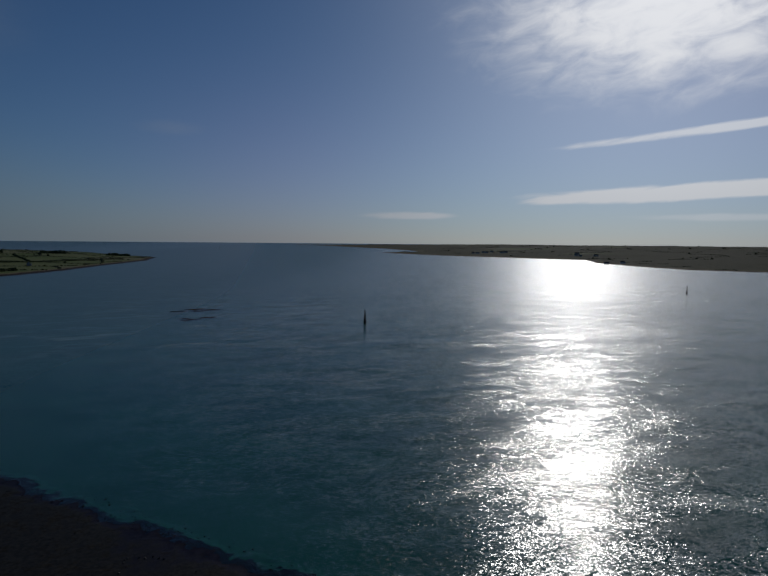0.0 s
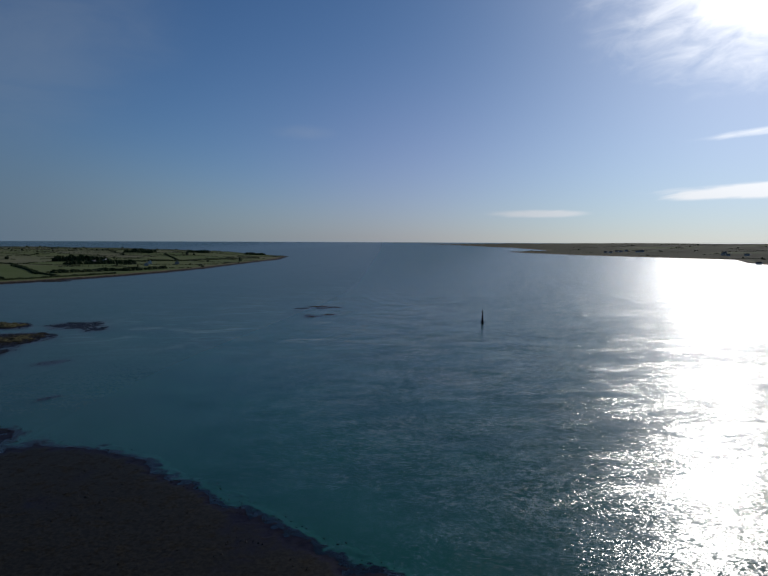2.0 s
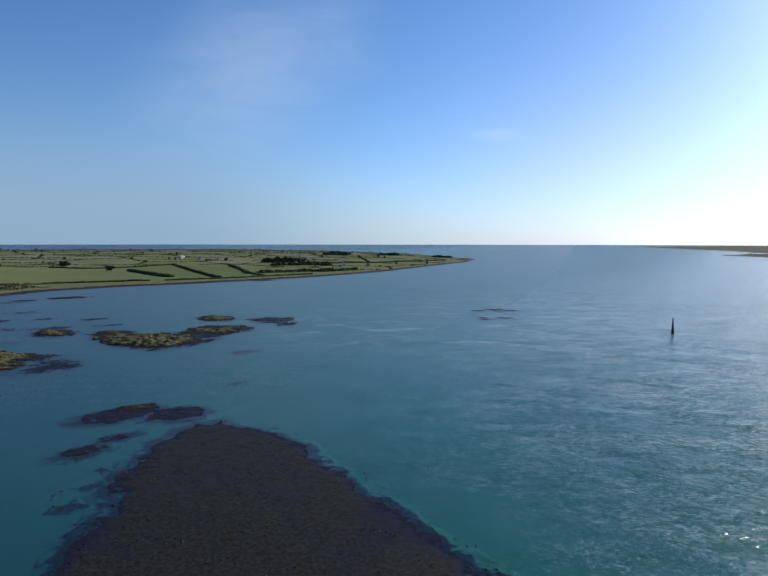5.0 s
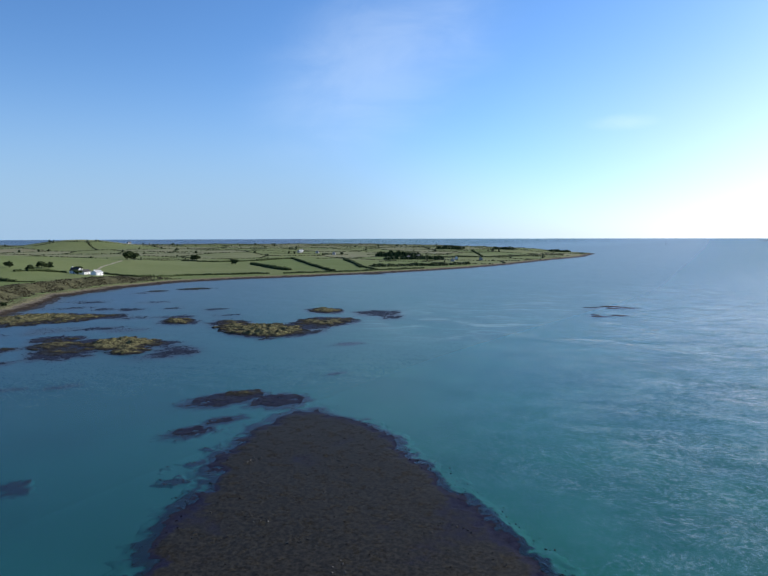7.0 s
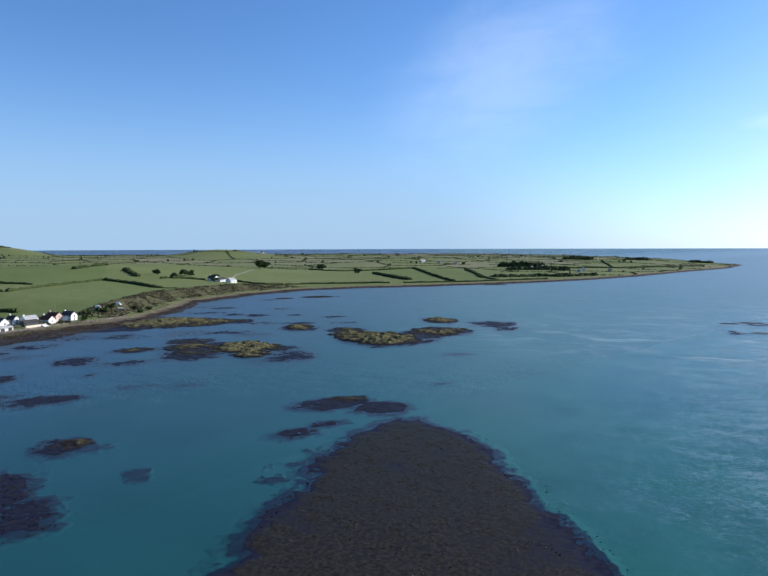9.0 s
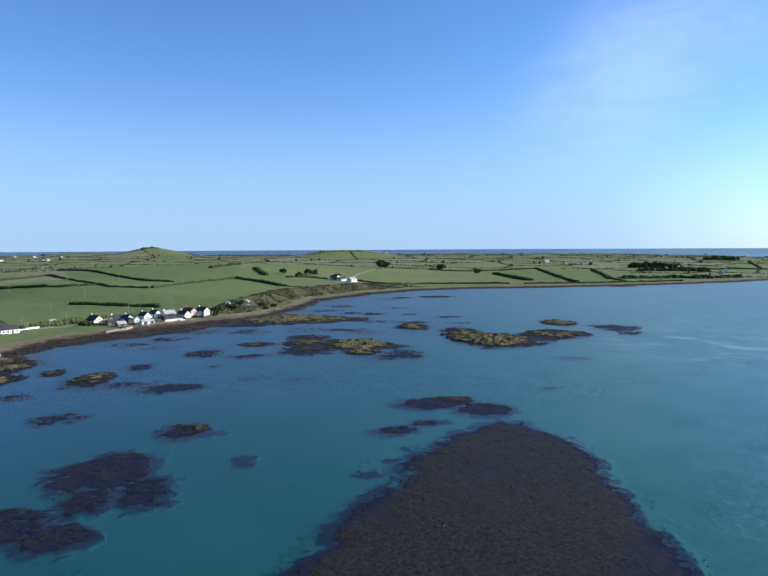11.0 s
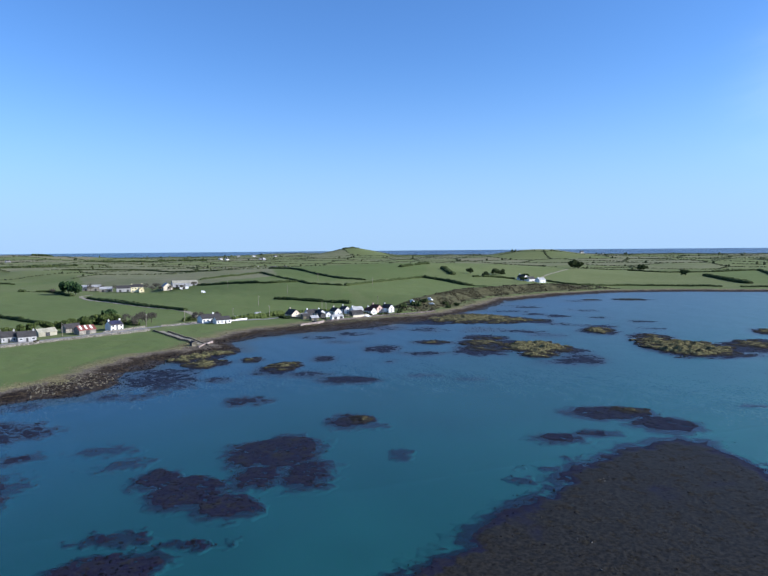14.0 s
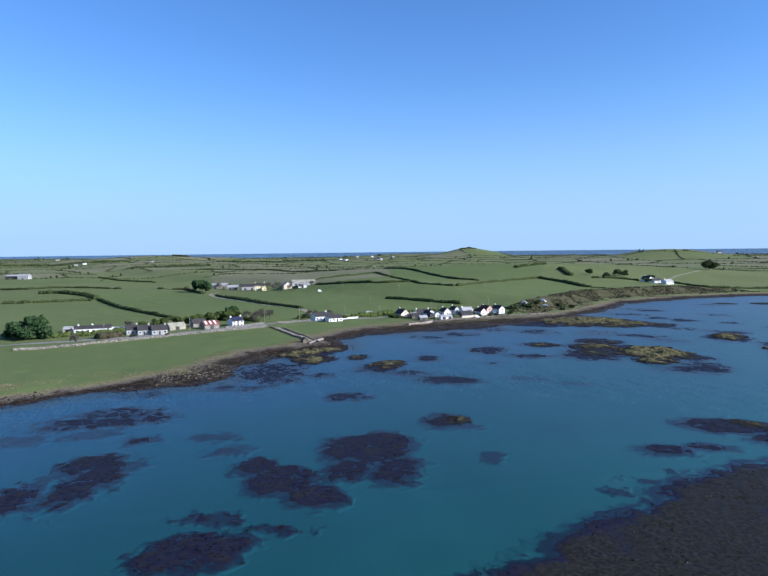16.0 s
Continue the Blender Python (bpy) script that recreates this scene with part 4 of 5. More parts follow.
# ---------------------------------------------------------------- houses
def window(parent, x, y, z, wide, tall, facing):
    """A framed window on a wall that faces +-x or +-y of the house."""
    f = part("window", bmesh.new(), WHITE_PAINT, parent)
    bm = bmesh.new()
    t = 0.1
    for a0, a1, b0, b1 in ((-wide / 2, wide / 2, tall / 2 - t, tall / 2), (-wide / 2, wide / 2, -tall / 2, -tall / 2 + t), (-wide / 2, -wide / 2 + t, -tall / 2 + t, tall / 2 - t),
                           (wide / 2 - t, wide / 2, -tall / 2 + t, tall / 2 - t)):
        slab(a0, a1, -0.06, 0.10, b0, b1, bm)
    bm.to_mesh(f.data)
    bm.free()
    part("pane", slab(-wide / 2 + t, wide / 2 - t, -0.05, 0.03, -tall / 2 + t, tall / 2 - t), GLASS, f)
    f.matrix_local = pose(x, y, z, 0, 0, facing)


def house(x, y, turn, long, deep, eave, rise, walls, roofing, label, windows=(3, 0), gable_windows=1, chimneys=(-0.4,), door=True, storeys=1,
          name="house", category="house", lean_to=0.0, z=None):
    """A gabled house: its ridge runs along x, its front faces -y, its show gable is at +x."""
    base = ground(x, y) - 0.15 if z is None else z
    h = empty(name, pose(x, y, base, 0, 0, turn), label, category)
    a, b = long / 2, deep / 2
    part("wall", prism([(-b, 0), (b, 0), (b, eave), (0, eave + rise), (-b, eave)], -a, a), walls, h)
    t, over = 0.18, 0.3
    k = rise / b
    pitch = [(-b - over, eave - over * k), (0, eave + rise), (b + over, eave - over * k), (b + over, eave - over * k + t), (0, eave + rise + t + 0.05), (-b - over, eave - over * k + t)]
    part("roof", prism([(q, r + 0.02) for q, r in pitch], -a - 0.2, a + 0.2), roofing, h)
    for c in chimneys:
        cx = c * long
        stack = part("chimney", slab(cx - 0.45, cx + 0.45, -0.35, 0.35, eave + rise - 0.6, eave + rise + 1.0), walls, h)
        part("chimney_pot", tube(bmesh.new(), (cx, 0, eave + rise + 1.0), (cx, 0, eave + rise + 1.35), 0.15, 0.12), PINK, stack)
    floor_height = eave / storeys
    for side, count in ((-1, windows[0]), (1, windows[1])):
        for s in range(storeys):
            for i in range(count):
                wx = -a + long * (i + 0.5) / count
                if door and side < 0 and s == 0 and i == count // 2:
                    part("door", slab(wx - 0.5, wx + 0.5, -b - 0.05, -b + 0.04, 0.1, 2.15), DARK_PAINT, h)
                    continue
                window(h, wx, side * b, s * floor_height + floor_height * 0.55, min(1.5, long / count * 0.5), 1.15, 0 if side < 0 else 180)
    for i in range(gable_windows):
        for s in range(storeys):
            gy = -b + deep * (i + 0.5) / gable_windows
            window(h, a, gy, s * floor_height + floor_height * 0.55, 1.2, 1.2, 90)
    if gable_windows and rise > 2.4:
        window(h, a, 0, eave + rise * 0.25, 0.9, 1.0, 90)
    if lean_to:
        part("porch", prism([(-b - lean_to, 0), (-b - 0.01, 0), (-b - 0.01, 2.9), (-b - lean_to, 2.2)], -a * 0.35, a * 0.35), walls, h)
    return h


def shed(x, y, turn, long, deep, eave, rise, walls, roofing, label, name="shed", category="shed", doors=1, sheets=0):
    h = house(x, y, turn, long, deep, eave, rise, walls, roofing, label, (0, 0), 0, (), False, 1, name, category)
    for i in range(doors):
        dx = -long / 2 + long * (i + 0.5) / doors
        part("door", slab(dx - 1.1, dx + 1.1, -deep / 2 - 0.07, -deep / 2 + 0.03, 0.1, min(2.6, eave * 0.85)), DARK_PAINT, h)
    for i in range(sheets):
        u0, k, b = (i + 0.3) / (sheets + 0.2) * long - long / 2, rise / (deep / 2), deep / 2
        bm = prism([(-b * 0.9, eave + rise * 0.1 + 0.26), (-0.3, eave + rise - 0.3 * k + 0.26), (-0.3, eave + rise - 0.3 * k + 0.32), (-b * 0.9, eave + rise * 0.1 + 0.32)], u0, u0 + long * 0.12)
        part("roof_sheet", bm, WHITEWASH, h, "pale replaced roofing sheet")
    return h


# the waterfront row
house(-407, 37, 28, 9.5, 7.2, 2.7, 3.0, CREAM, SLATE, "cream rendered gabled cottage at the water's edge", (3, 0), 1)
shed(-404, 44.5, 115, 5.22, 3.92, 2, 1.04, CREAM, GREY_ROOF, "small cream lean-to store beside the cottage")
house(-412.5, 50, 115, 8.27, 5.39, 2.61, 2.26, WHITEWASH, SLATE, "white cottage with a dark slate roof", (3, 0), 1)
house(-409, 56.5, 22, 6.96, 5.22, 2.96, 2.09, WHITEWASH, SLATE, "white gabled cottage facing the water", (2, 0), 1)
house(-407, 61, 20, 4.35, 3.48, 2.26, 1.39, WHITEWASH, GREY_ROOF, "small white annexe with a grey roof", (1, 0), 1, ())
house(-418, 68, 25, 7.83, 5.57, 2.87, 2.35, WHITEWASH, SLATE, "white gabled house with a dark slate roof", (3, 0), 1)
house(-424, 75.5, 25, 7.39, 4.7, 3.57, 2, WHITEWASH, SLATE, "tall white gabled house behind the row", (2, 0), 1, storeys=2)
house(-419.5, 83.5, 115, 8.7, 5.66, 3.31, 1.91, WHITEWASH, GREY_ROOF, "white house with a light grey roof", (3, 0), 1)
shed(-409.5, 82, 115, 9.57, 4.35, 2.61, 1.13, DARK_PAINT, SLATE, "black timber boathouse by the sea wall", "boathouse", "boathouse", 2)
house(-417, 93.5, 30, 7.83, 5.22, 2.78, 2.26, WHITEWASH, TILES, "white gabled house with a maroon tiled roof", (3, 0), 1)
house(-423, 98.5, 30, 8.7, 5.22, 3.65, 2, PINK, TILES, "pink two-storey house with a maroon tiled roof", (3, 0), 1, storeys=2)
house(-421, 107.0, 30, 8.7, 5.05, 3.48, 2.17, WHITEWASH, SLATE, "white two-storey gable house at the row's end", (3, 0), 1, storeys=2, lean_to=2.0)
shed(-391, 64.5, 112, 5, 3.4, 2.2, 0.9, WHITEWASH, GREY_ROOF, "small white boat store on the slip")
shed(-394, 68.8, 112, 3.4, 3, 2.1, 0.8, WHITEWASH, GREY_ROOF, "small white boat store on the slip")

shed(-396, 46, 110, 7, 4.5, 2.4, 1.4, OLD_WALL, SLATE, "low brown stone shed with a dark roof by the quay")
shed(-388, 50.5, 112, 5.5, 3.6, 2.0, 1.2, OLD_WALL, GREY_ROOF, "small brown stone store with a grey roof by the quay")
shed(-402, 56.5, 25, 5, 3.4, 2.2, 1.3, DARK_PAINT, SLATE, "small dark timber garden shed")

# along the shore road
house(-392, -18, 118, 13, 8.5, 2.9, 2.3, WHITEWASH, SLATE, "white bungalow with a grey hipped roof", (5, 0), 2, (0.2,))
house(-386, -9.5, 118, 10, 6.5, 2.7, 1.9, WHITEWASH, SLATE, "white bungalow wing with wide windows", (4, 0), 1, ())
house(-362, -70, 136, 8.0, 6.0, 3.5, 2.1, WHITEWASH, SLATE, "white two-storey house with solar panels on the roof", (3, 0), 1, (0.45, -0.45), storeys=2)
shed(-350, -83, 132, 9.6, 6.6, 2.6, 2.2, STONE, RUSTY, "stone barn with a patched red iron roof", "barn", "barn", 1, 3)
shed(-359, -93, 132, 9, 6, 2.6, 2.2, STONE, SLATE, "low dark stone outbuilding", "outbuilding", "outbuilding", 1)
shed(-347, -103, 132, 10, 6.0, 2.4, 1.7, THATCH, THATCH, "low shed with a pale mossy sheet roof", "shed", "shed", 1)
for k, (x, y, far) in enumerate(((-325.5, -121, 6.6), (-325, -114, 7.0), (-326, -105.5, 8.6))):
    house(x, y, 118, far, 7, 3.0, 2.4, GREY_WALL, SLATE, "grey rendered terrace cottage with a slate roof", (3, 0), 1, (0.4,))
house(-335, -151, 112, 15, 7, 2.9, 1.5, WHITEWASH, SLATE, "long white bungalow with a dark roof", (5, 0), 1, (0.15, -0.35))
house(-338, -142.5, 112, 7, 5.5, 2.5, 1.6, WHITEWASH, SLATE, "low white bungalow wing", (2, 0), 1, ())
shed(-336, -163.5, 100, 5, 4, 2.2, 1.2, PINK, GREY_ROOF, "small pink garden store")

# the farm inland
house(-669, -119, 105, 12, 7.5, 5.6, 2.6, YELLOW, SLATE, "pale yellow two-storey farmhouse", (4, 0), 1, (0.42, -0.42), storeys=2)
house(-664, -113.5, 15, 6, 5, 3.2, 2.0, YELLOW, SLATE, "pale yellow farmhouse porch wing", (1, 0), 1, ())
shed(-686, -136, 105, 15, 8, 4.2, 2.6, GREY_WALL, SLATE, "grey farm building with a slate roof", "farm_building", "farm building", 2)
shed(-702, -158, 100, 13, 7, 3.4, 2.2, STONE, GREY_ROOF, "stone byre with a grey roof", "byre", "byre", 2)
shed(-722, -179, 100, 20, 9, 4.4, 2.2, STONE, GREY_ROOF, "long stone farm shed with a pale roof", "farm_shed", "farm shed", 2)
shed(-660, -87, 20, 12, 9, 4.2, 3.6, CREAM, GREY_ROOF, "cream gabled barn in the farmyard", "barn", "barn", 1)
shed(-668, -70, 105, 26, 14, 4.4, 2.2, GREY_WALL, THATCH, "wide farm shed with a pale sheet roof", "farm_shed", "farm shed", 3)
shed(-651, -68.5, 105, 9, 6, 3.4, 1.6, WHITEWASH, GREY_ROOF, "white farm store with a grey roof", "farm_shed", "farm shed", 1)
shed(-932, -560, 95, 18, 12, 5, 2, DARK_PAINT, GREY_ROOF, "dark open-fronted farm shed across the fields", "farm_shed", "farm shed", 2)
shed(-928, -540, 95, 16, 12, 5.5, 2.5, GREY_WALL, GREY_ROOF, "grey rounded farm shed across the fields", "farm_shed", "farm shed", 1)

# the cottages above the bay
house(-663, 313.5, 30, 10, 7, 3.6, 3.0, WHITEWASH, SLATE, "white gabled cottage above the bay", (3, 0), 1)
house(-660, 322, 120, 12, 6, 2.8, 2.4, WHITEWASH, SLATE, "low white cottage with a dark roof above the bay", (4, 0), 1)
house(-652, 331, 120, 12, 7, 3.2, 2.3, WHITEWASH, GREY_ROOF, "white house with a pale roof above the bay", (4, 0), 1)


def far_house(x, y, turn, long, walls, roofing):
    house(x, y, turn, long, 7, 3.6, 2.6, walls, roofing, "small far-off house among the fields", (3, 0), 0, (0.4,))


rng = np.random.default_rng(21)
for cx, cy, n, spread in ((-1760, -60, 4, 40), (-1480, -640, 3, 90), (-1180, 30, 3, 20), (-1030, 1040, 4, 90), (-660, 1000, 5, 50), (-2150, -40, 4, 60),
                          (-1750, -1000, 2, 120), (-1900, 1100, 2, 140)):
    for _ in range(n):
        far_house(cx + rng.normal(0, spread), cy + rng.normal(0, spread), rng.uniform(90, 140), rng.uniform(7, 11), WHITEWASH if rng.random() < 0.25 else GREY_WALL, SLATE if rng.random() < 0.7 else GREY_ROOF)
for cx, cy, n, spread in ((390, 2350, 7, 70), (700, 2000, 4, 90), (620, 1500, 2, 40)):
    for _ in range(n):
        far_house(cx + rng.normal(0, spread), cy + abs(rng.normal(0, spread)), rng.uniform(-30, 30), rng.uniform(9, 15), WHITEWASH, SLATE)

# solar panels on the white house
solar = empty("solar_array", pose(-362, -70, ground(-362, -70) - 0.15, 0, 0, 136), "dark blue solar panels on a slate roof", "solar panels")
for i in range(5):
    for j in range(2):
        k = 2.1 / 3.0
        y0, y1 = -2.85 + j * 1.35, -2.85 + j * 1.35 + 1.25
        z0, z1 = 3.5 + (3.0 + y0) * k + 0.28, 3.5 + (3.0 + y1) * k + 0.28
        part("solar_panel", prism([(y0, z0), (y1, z1), (y1, z1 + 0.06), (y0, z0 + 0.06)], -3.5 + i * 1.4, -3.5 + i * 1.4 + 1.3), PANEL, solar)


# ---------------------------------------------------------------- roads, walls, slip
ROAD = [(-262, -215), (-283, -171), (-293, -152), (-304, -131), (-317, -108), (-342, -80), (-371, -50), (-381, -36), (-388, -20), (-396, 3), (-404, 26), (-412, 36)]
strip("road", ROAD, 5.0, ASPHALT, "narrow grey asphalt shore road", "road")
strip("road_verge", [(-300, -128), (-319, -101), (-340, -76), (-366, -50)], 3.0, TRACK, "pale gritty road verge", "verge", 0.08)
strip("farm_lane", [(-404, -20), (-461, -44), (-488, -73), (-530, -107), (-587, -146), (-630, -165), (-655, -160)], 4.0, TRACK, "pale farm lane between hedges", "lane")
strip("cottage_lane", [(-668, 336), (-700, 350), (-726, 366), (-762, 393), (-782, 413), (-803, 431), (-830, 455)], 2.6, TRACK, "pale lane up to the cottages", "lane")
strip("slip_track", [(-354, -43), (-322, -27), (-293, -12)], 4.0, TRACK, "grassy gravel track down to the slip", "track")
stone_wall([(-267, -156), (-276, -140), (-283, -129), (-294, -119), (-308, -104), (-331, -77), (-347, -60), (-357, -48)], 1.1, 31, "pale dry stone wall along the shore road")
stone_wall([(-356, -47), (-324, -30), (-296, -16)], 0.7, 32, "mossy stone wall beside the slip track", 0.6, OLD_WALL)
stone_wall([(-351, -38), (-320, -23), (-291, -8)], 0.7, 33, "mossy stone wall beside the slip track", 0.6, OLD_WALL)
stone_wall([(-380, 57), (-386, 72), (-392, 83), (-404, 100), (-408, 119), (-424, 145)], 0.9, 34, "rough stone sea wall below the houses", 0.6, HARBOUR)
stone_wall([(-402, 34), (-398, 46), (-394, 54), (-392, 60)], 1.2, 37, "dark stone yard wall between the waterfront cottages", 0.6, OLD_WALL)
stone_wall([(-404, 72), (-408, 80), (-411, 91)], 1.2, 38, "dark stone yard wall between the waterfront cottages", 0.6, OLD_WALL)
stone_wall([(-372, -46), (-383, -33), (-387, -24)], 1.0, 35, "low stone garden wall by the road")
stone_wall([(-374, -54), (-358, -66), (-350, -74)], 1.0, 36, "low stone garden wall by the road")


def sea_wall(points, tall, wide, material, label, name="sea_wall", cap=None):
    for (ax, ay), (bx, by) in zip(points, points[1:]):
        n = math.hypot(bx - ax, by - ay)
        w = empty(name, pose(ax, ay, ground(ax, ay) - 0.4, 0, 0, math.degrees(math.atan2(by - ay, bx - ax))), label, "wall")
        part("wall_face", slab(0, n, -wide / 2, wide / 2, 0, tall + 0.4), material, w)
        part("coping", slab(-0.05, n + 0.05, -wide / 2 - 0.08, wide / 2 + 0.08, tall + 0.4, tall + 0.52), cap or CONCRETE, w)


sea_wall([(-359, 40), (-368, 51), (-376, 56)], 1.1, 0.8, HARBOUR, "low pinkish harbour wall above the weedy shore", "harbour_wall", HARBOUR)
sea_wall([(-397, 78), (-403, 90)], 1.4, 0.5, CREAM, "pale garden wall by the sea")
sea_wall([(-389, -12), (-394, -1), (-399, 6)], 1.1, 0.35, WHITEWASH, "low white garden wall of the bungalow", "garden_wall")
sea_wall([(-346, -142), (-350, -131), (-342, -124)], 1.5, 0.35, WHITEWASH, "long white garden wall", "garden_wall")
sea_wall([(-286, -13), (-297, -10.5), (-305, -8)], 0.6, 0.6, HARBOUR, "worn grey slip wall", "slip_wall", HARBOUR)
slip = empty("slipway", pose(-288, -6, 0, 0, 0, 20), "sloping concrete slipway into the water", "slipway")
part("ramp", prism([(-2, -0.6), (2, -0.6), (2, 0.3), (-2, 0.3)], -6, 7), CONCRETE, slip)
hut = shed(-290, -16, 30, 3.2, 2.6, 1.7, 0.7, OLD_WALL, SLATE, "tiny grey stone hut at the slip", "hut", "hut")


# ---------------------------------------------------------------- hedges between the near fields
HEDGES = [([(-627, -348), (-625, -324), (-611, -301), (-593, -277), (-564, -254)], 3.2, 4.5), ([(-560, -251), (-536, -234), (-485, -200), (-457, -176), (-427, -149), (-396, -119)], 2.0, 2.6),
          ([(-719, -255), (-710, -217), (-635, -173)], 2.2, 3.0), ([(-607, -152), (-546, -115), (-501, -82), (-463, -46)], 1.8, 2.4)]
HEDGES += [([(-592, -138), (-530, -100), (-484, -66), (-458, -40)], 1.8, 2.4), ([(-515, 23), (-497, 46), (-481, 66), (-468, 87)], 1.9, 2.6),
           ([(-716, 21), (-609, 50), (-575, 59), (-555, 90)], 1.6, 2.2), ([(-555, 90), (-585, 112), (-632, 155), (-661, 193)], 2.0, 2.6),
           ([(-661, 193), (-628, 211), (-596, 222), (-580, 241)], 2.4, 3.6), ([(-910, 19), (-762, 61), (-703, 76), (-648, 99), (-628, 123)], 1.8, 2.4)]
HEDGES += [([(-670, 253), (-676, 285), (-670, 305), (-668, 308)], 2.0, 3.0), ([(-736, 238), (-684, 235)], 3.0, 6.0), ([(-750, 183), (-770, 206), (-800, 235)], 2.5, 4.0),
           ([(-681, 351), (-650, 358), (-634, 368), (-653, 441), (-629, 498), (-610, 539)], 1.8, 2.6), ([(-721, -448), (-709, -405), (-727, -373), (-712, -294)], 2.0, 3.0),
           ([(-515, -318), (-523, -296), (-553, -253)], 2.2, 4.0)]
HEDGES += [([(-959, -440), (-893, -365), (-863, -310)], 2.0, 3.0), ([(-1099, -327), (-1077, -197), (-937, -54)], 2.0, 3.0), ([(-661, -57), (-598, 22), (-604, 55)], 1.8, 2.6),
           ([(-852, 711), (-878, 819), (-706, 704), (-577, 624)], 2.4, 4.0), ([(-770, 850), (-603, 720), (-565, 700)], 2.2, 3.6), ([(-780, 645), (-677, 607), (-640, 601)], 3.0, 7.0)]
HEDGES += [([(-600, 550), (-566, 625), (-532, 774)], 1.8, 3.0), ([(-852, 711), (-853, 621), (-905, 596)], 2.0, 3.0), ([(-845, 927), (-700, 800), (-610, 716)], 2.0, 3.0),
           ([(-756, 1091), (-668, 1228), (-644, 1540)], 2.2, 4.0), ([(-893, 1504), (-693, 1218)], 2.2, 4.0), ([(-685, 1512), (-575, 1274)], 2.0, 4.0),
           ([(-700, -60), (-760, 10), (-716, 21)], 1.6, 2.4)]
for k, (points, tall, wide) in enumerate(HEDGES):
    hedge(points, tall, wide, 100 + k, gaps=0.08)
for k, points in enumerate(([(-399, -88), (-386, -96), (-371, -112)], [(-384, -60), (-396, -78)], [(-306, -176), (-322, -140), (-336, -128)], [(-412, 12), (-420, 32)], [(-398, -36), (-404, -28)], [(-422, 40), (-428, 58), (-432, 76), (-433, 96), (-430, 112)], [(-400, -6), (-406, 8), (-411, 20)])):
    hedge(points, 2.6, 3.2, 140 + k, "shaggy green garden hedge behind the houses", GREENERY)
hedge([(-303, -133), (-312, -126), (-318, -122)], 3.0, 5.0, 150, "sprawling brown bramble thicket by the road", SCRUB, "bramble_thicket", "thicket")


def far_hedgerows():
    """Hedgerow bushes and trees along the borders of all the far fields."""
    gx, gy = np.meshgrid(np.arange(-3500, 3600, 45.0), np.arange(-2300, 3700, 45.0), indexing="ij")
    gx, gy = gx.ravel(), gy.ravel()
    d = np.maximum(shore_distance(gx, gy, COAST + SEAWARD), shore_distance(gx, gy, FAR))
    keep = (d > 10) & ((gx < 450) | (gy > 1000)) & (np.hypot(gx, gy) < 3600) & (gy > -0.75 * np.abs(gx) - 100)
    gx, gy = gx[keep], gy[keep]
    border = field_cells(gx, gy)[1]
    gx, gy = gx[border < 62], gy[border < 62]
    far = np.hypot(gx, gy)
    found = []
    for lo, hi, step in ((0, 1300, 3.0), (1300, 2200, 4.5), (2200, 3700, 7.5)):
        sel = (far >= lo) & (far < hi)
        n = int(45 / step)
        ox, oy = np.meshgrid((np.arange(n) + 0.5) * step - 22.5, (np.arange(n) + 0.5) * step - 22.5)
        x, y = (gx[sel][:, None] + ox.ravel()).ravel(), (gy[sel][:, None] + oy.ravel()).ravel()
        near = ((x > -900) & (y < 330)) | ((x > -900) & (y < 860) & (y > 330))
        x, y = x[~near], y[~near]
        e = field_cells(x, y)[1]
        keep = e < step * 0.8
        found.append(np.stack([x[keep], y[keep], np.full(keep.sum(), step)], -1))
    x, y, step = np.concatenate(found).T
    rng = np.random.default_rng(8)
    x, y = x + rng.normal(0, 1, len(x)), y + rng.normal(0, 1, len(x))
    z, d = height(x, y)
    keep = (d > 14) & (vnoise(x / 90, y / 90, 5) < np.where((y > 1000) & (x > -300), -0.35, 0.75))
    x, y, z, step = x[keep], y[keep], z[keep], step[keep]
    tall = rng.uniform(0.45, 0.9, len(x)) + (rng.random(len(x)) < 0.02) * rng.uniform(1.2, 3.0, len(x))
    size = np.stack([step * rng.uniform(0.6, 0.95, len(x)), step * rng.uniform(0.6, 0.95, len(x)), tall * 1.3], -1)
    ob = lumps("hedgerow", np.stack([x, y, z + tall * 0.7], -1), size, HAZED_HEDGE, 9)
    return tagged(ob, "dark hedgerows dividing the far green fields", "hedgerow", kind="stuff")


far_hedgerows()


# ---------------------------------------------------------------- trees
def crown_points(n, radius, tall, base, seed, lobes=7):
    """Leaf clumps gathered round a few lobes, with gaps between."""
    rng = np.random.default_rng(seed)
    centres = np.stack([rng.uniform(-.6, .6, lobes) * radius, rng.uniform(-.6, .6, lobes) * radius, base + tall * rng.uniform(0.2, 0.8, lobes)], -1)
    pick = rng.integers(0, lobes, n)
    ray = rng.normal(0, 1, (n, 3))
    ray /= np.linalg.norm(ray, axis=1)[:, None]
    reach = rng.uniform(0.55, 1.05, n)[:, None]
    p = centres[pick] + ray * reach * np.array([radius * 0.5, radius * 0.5, tall * 0.27])
    p[:, 2] = np.maximum(p[:, 2], base)
    return p


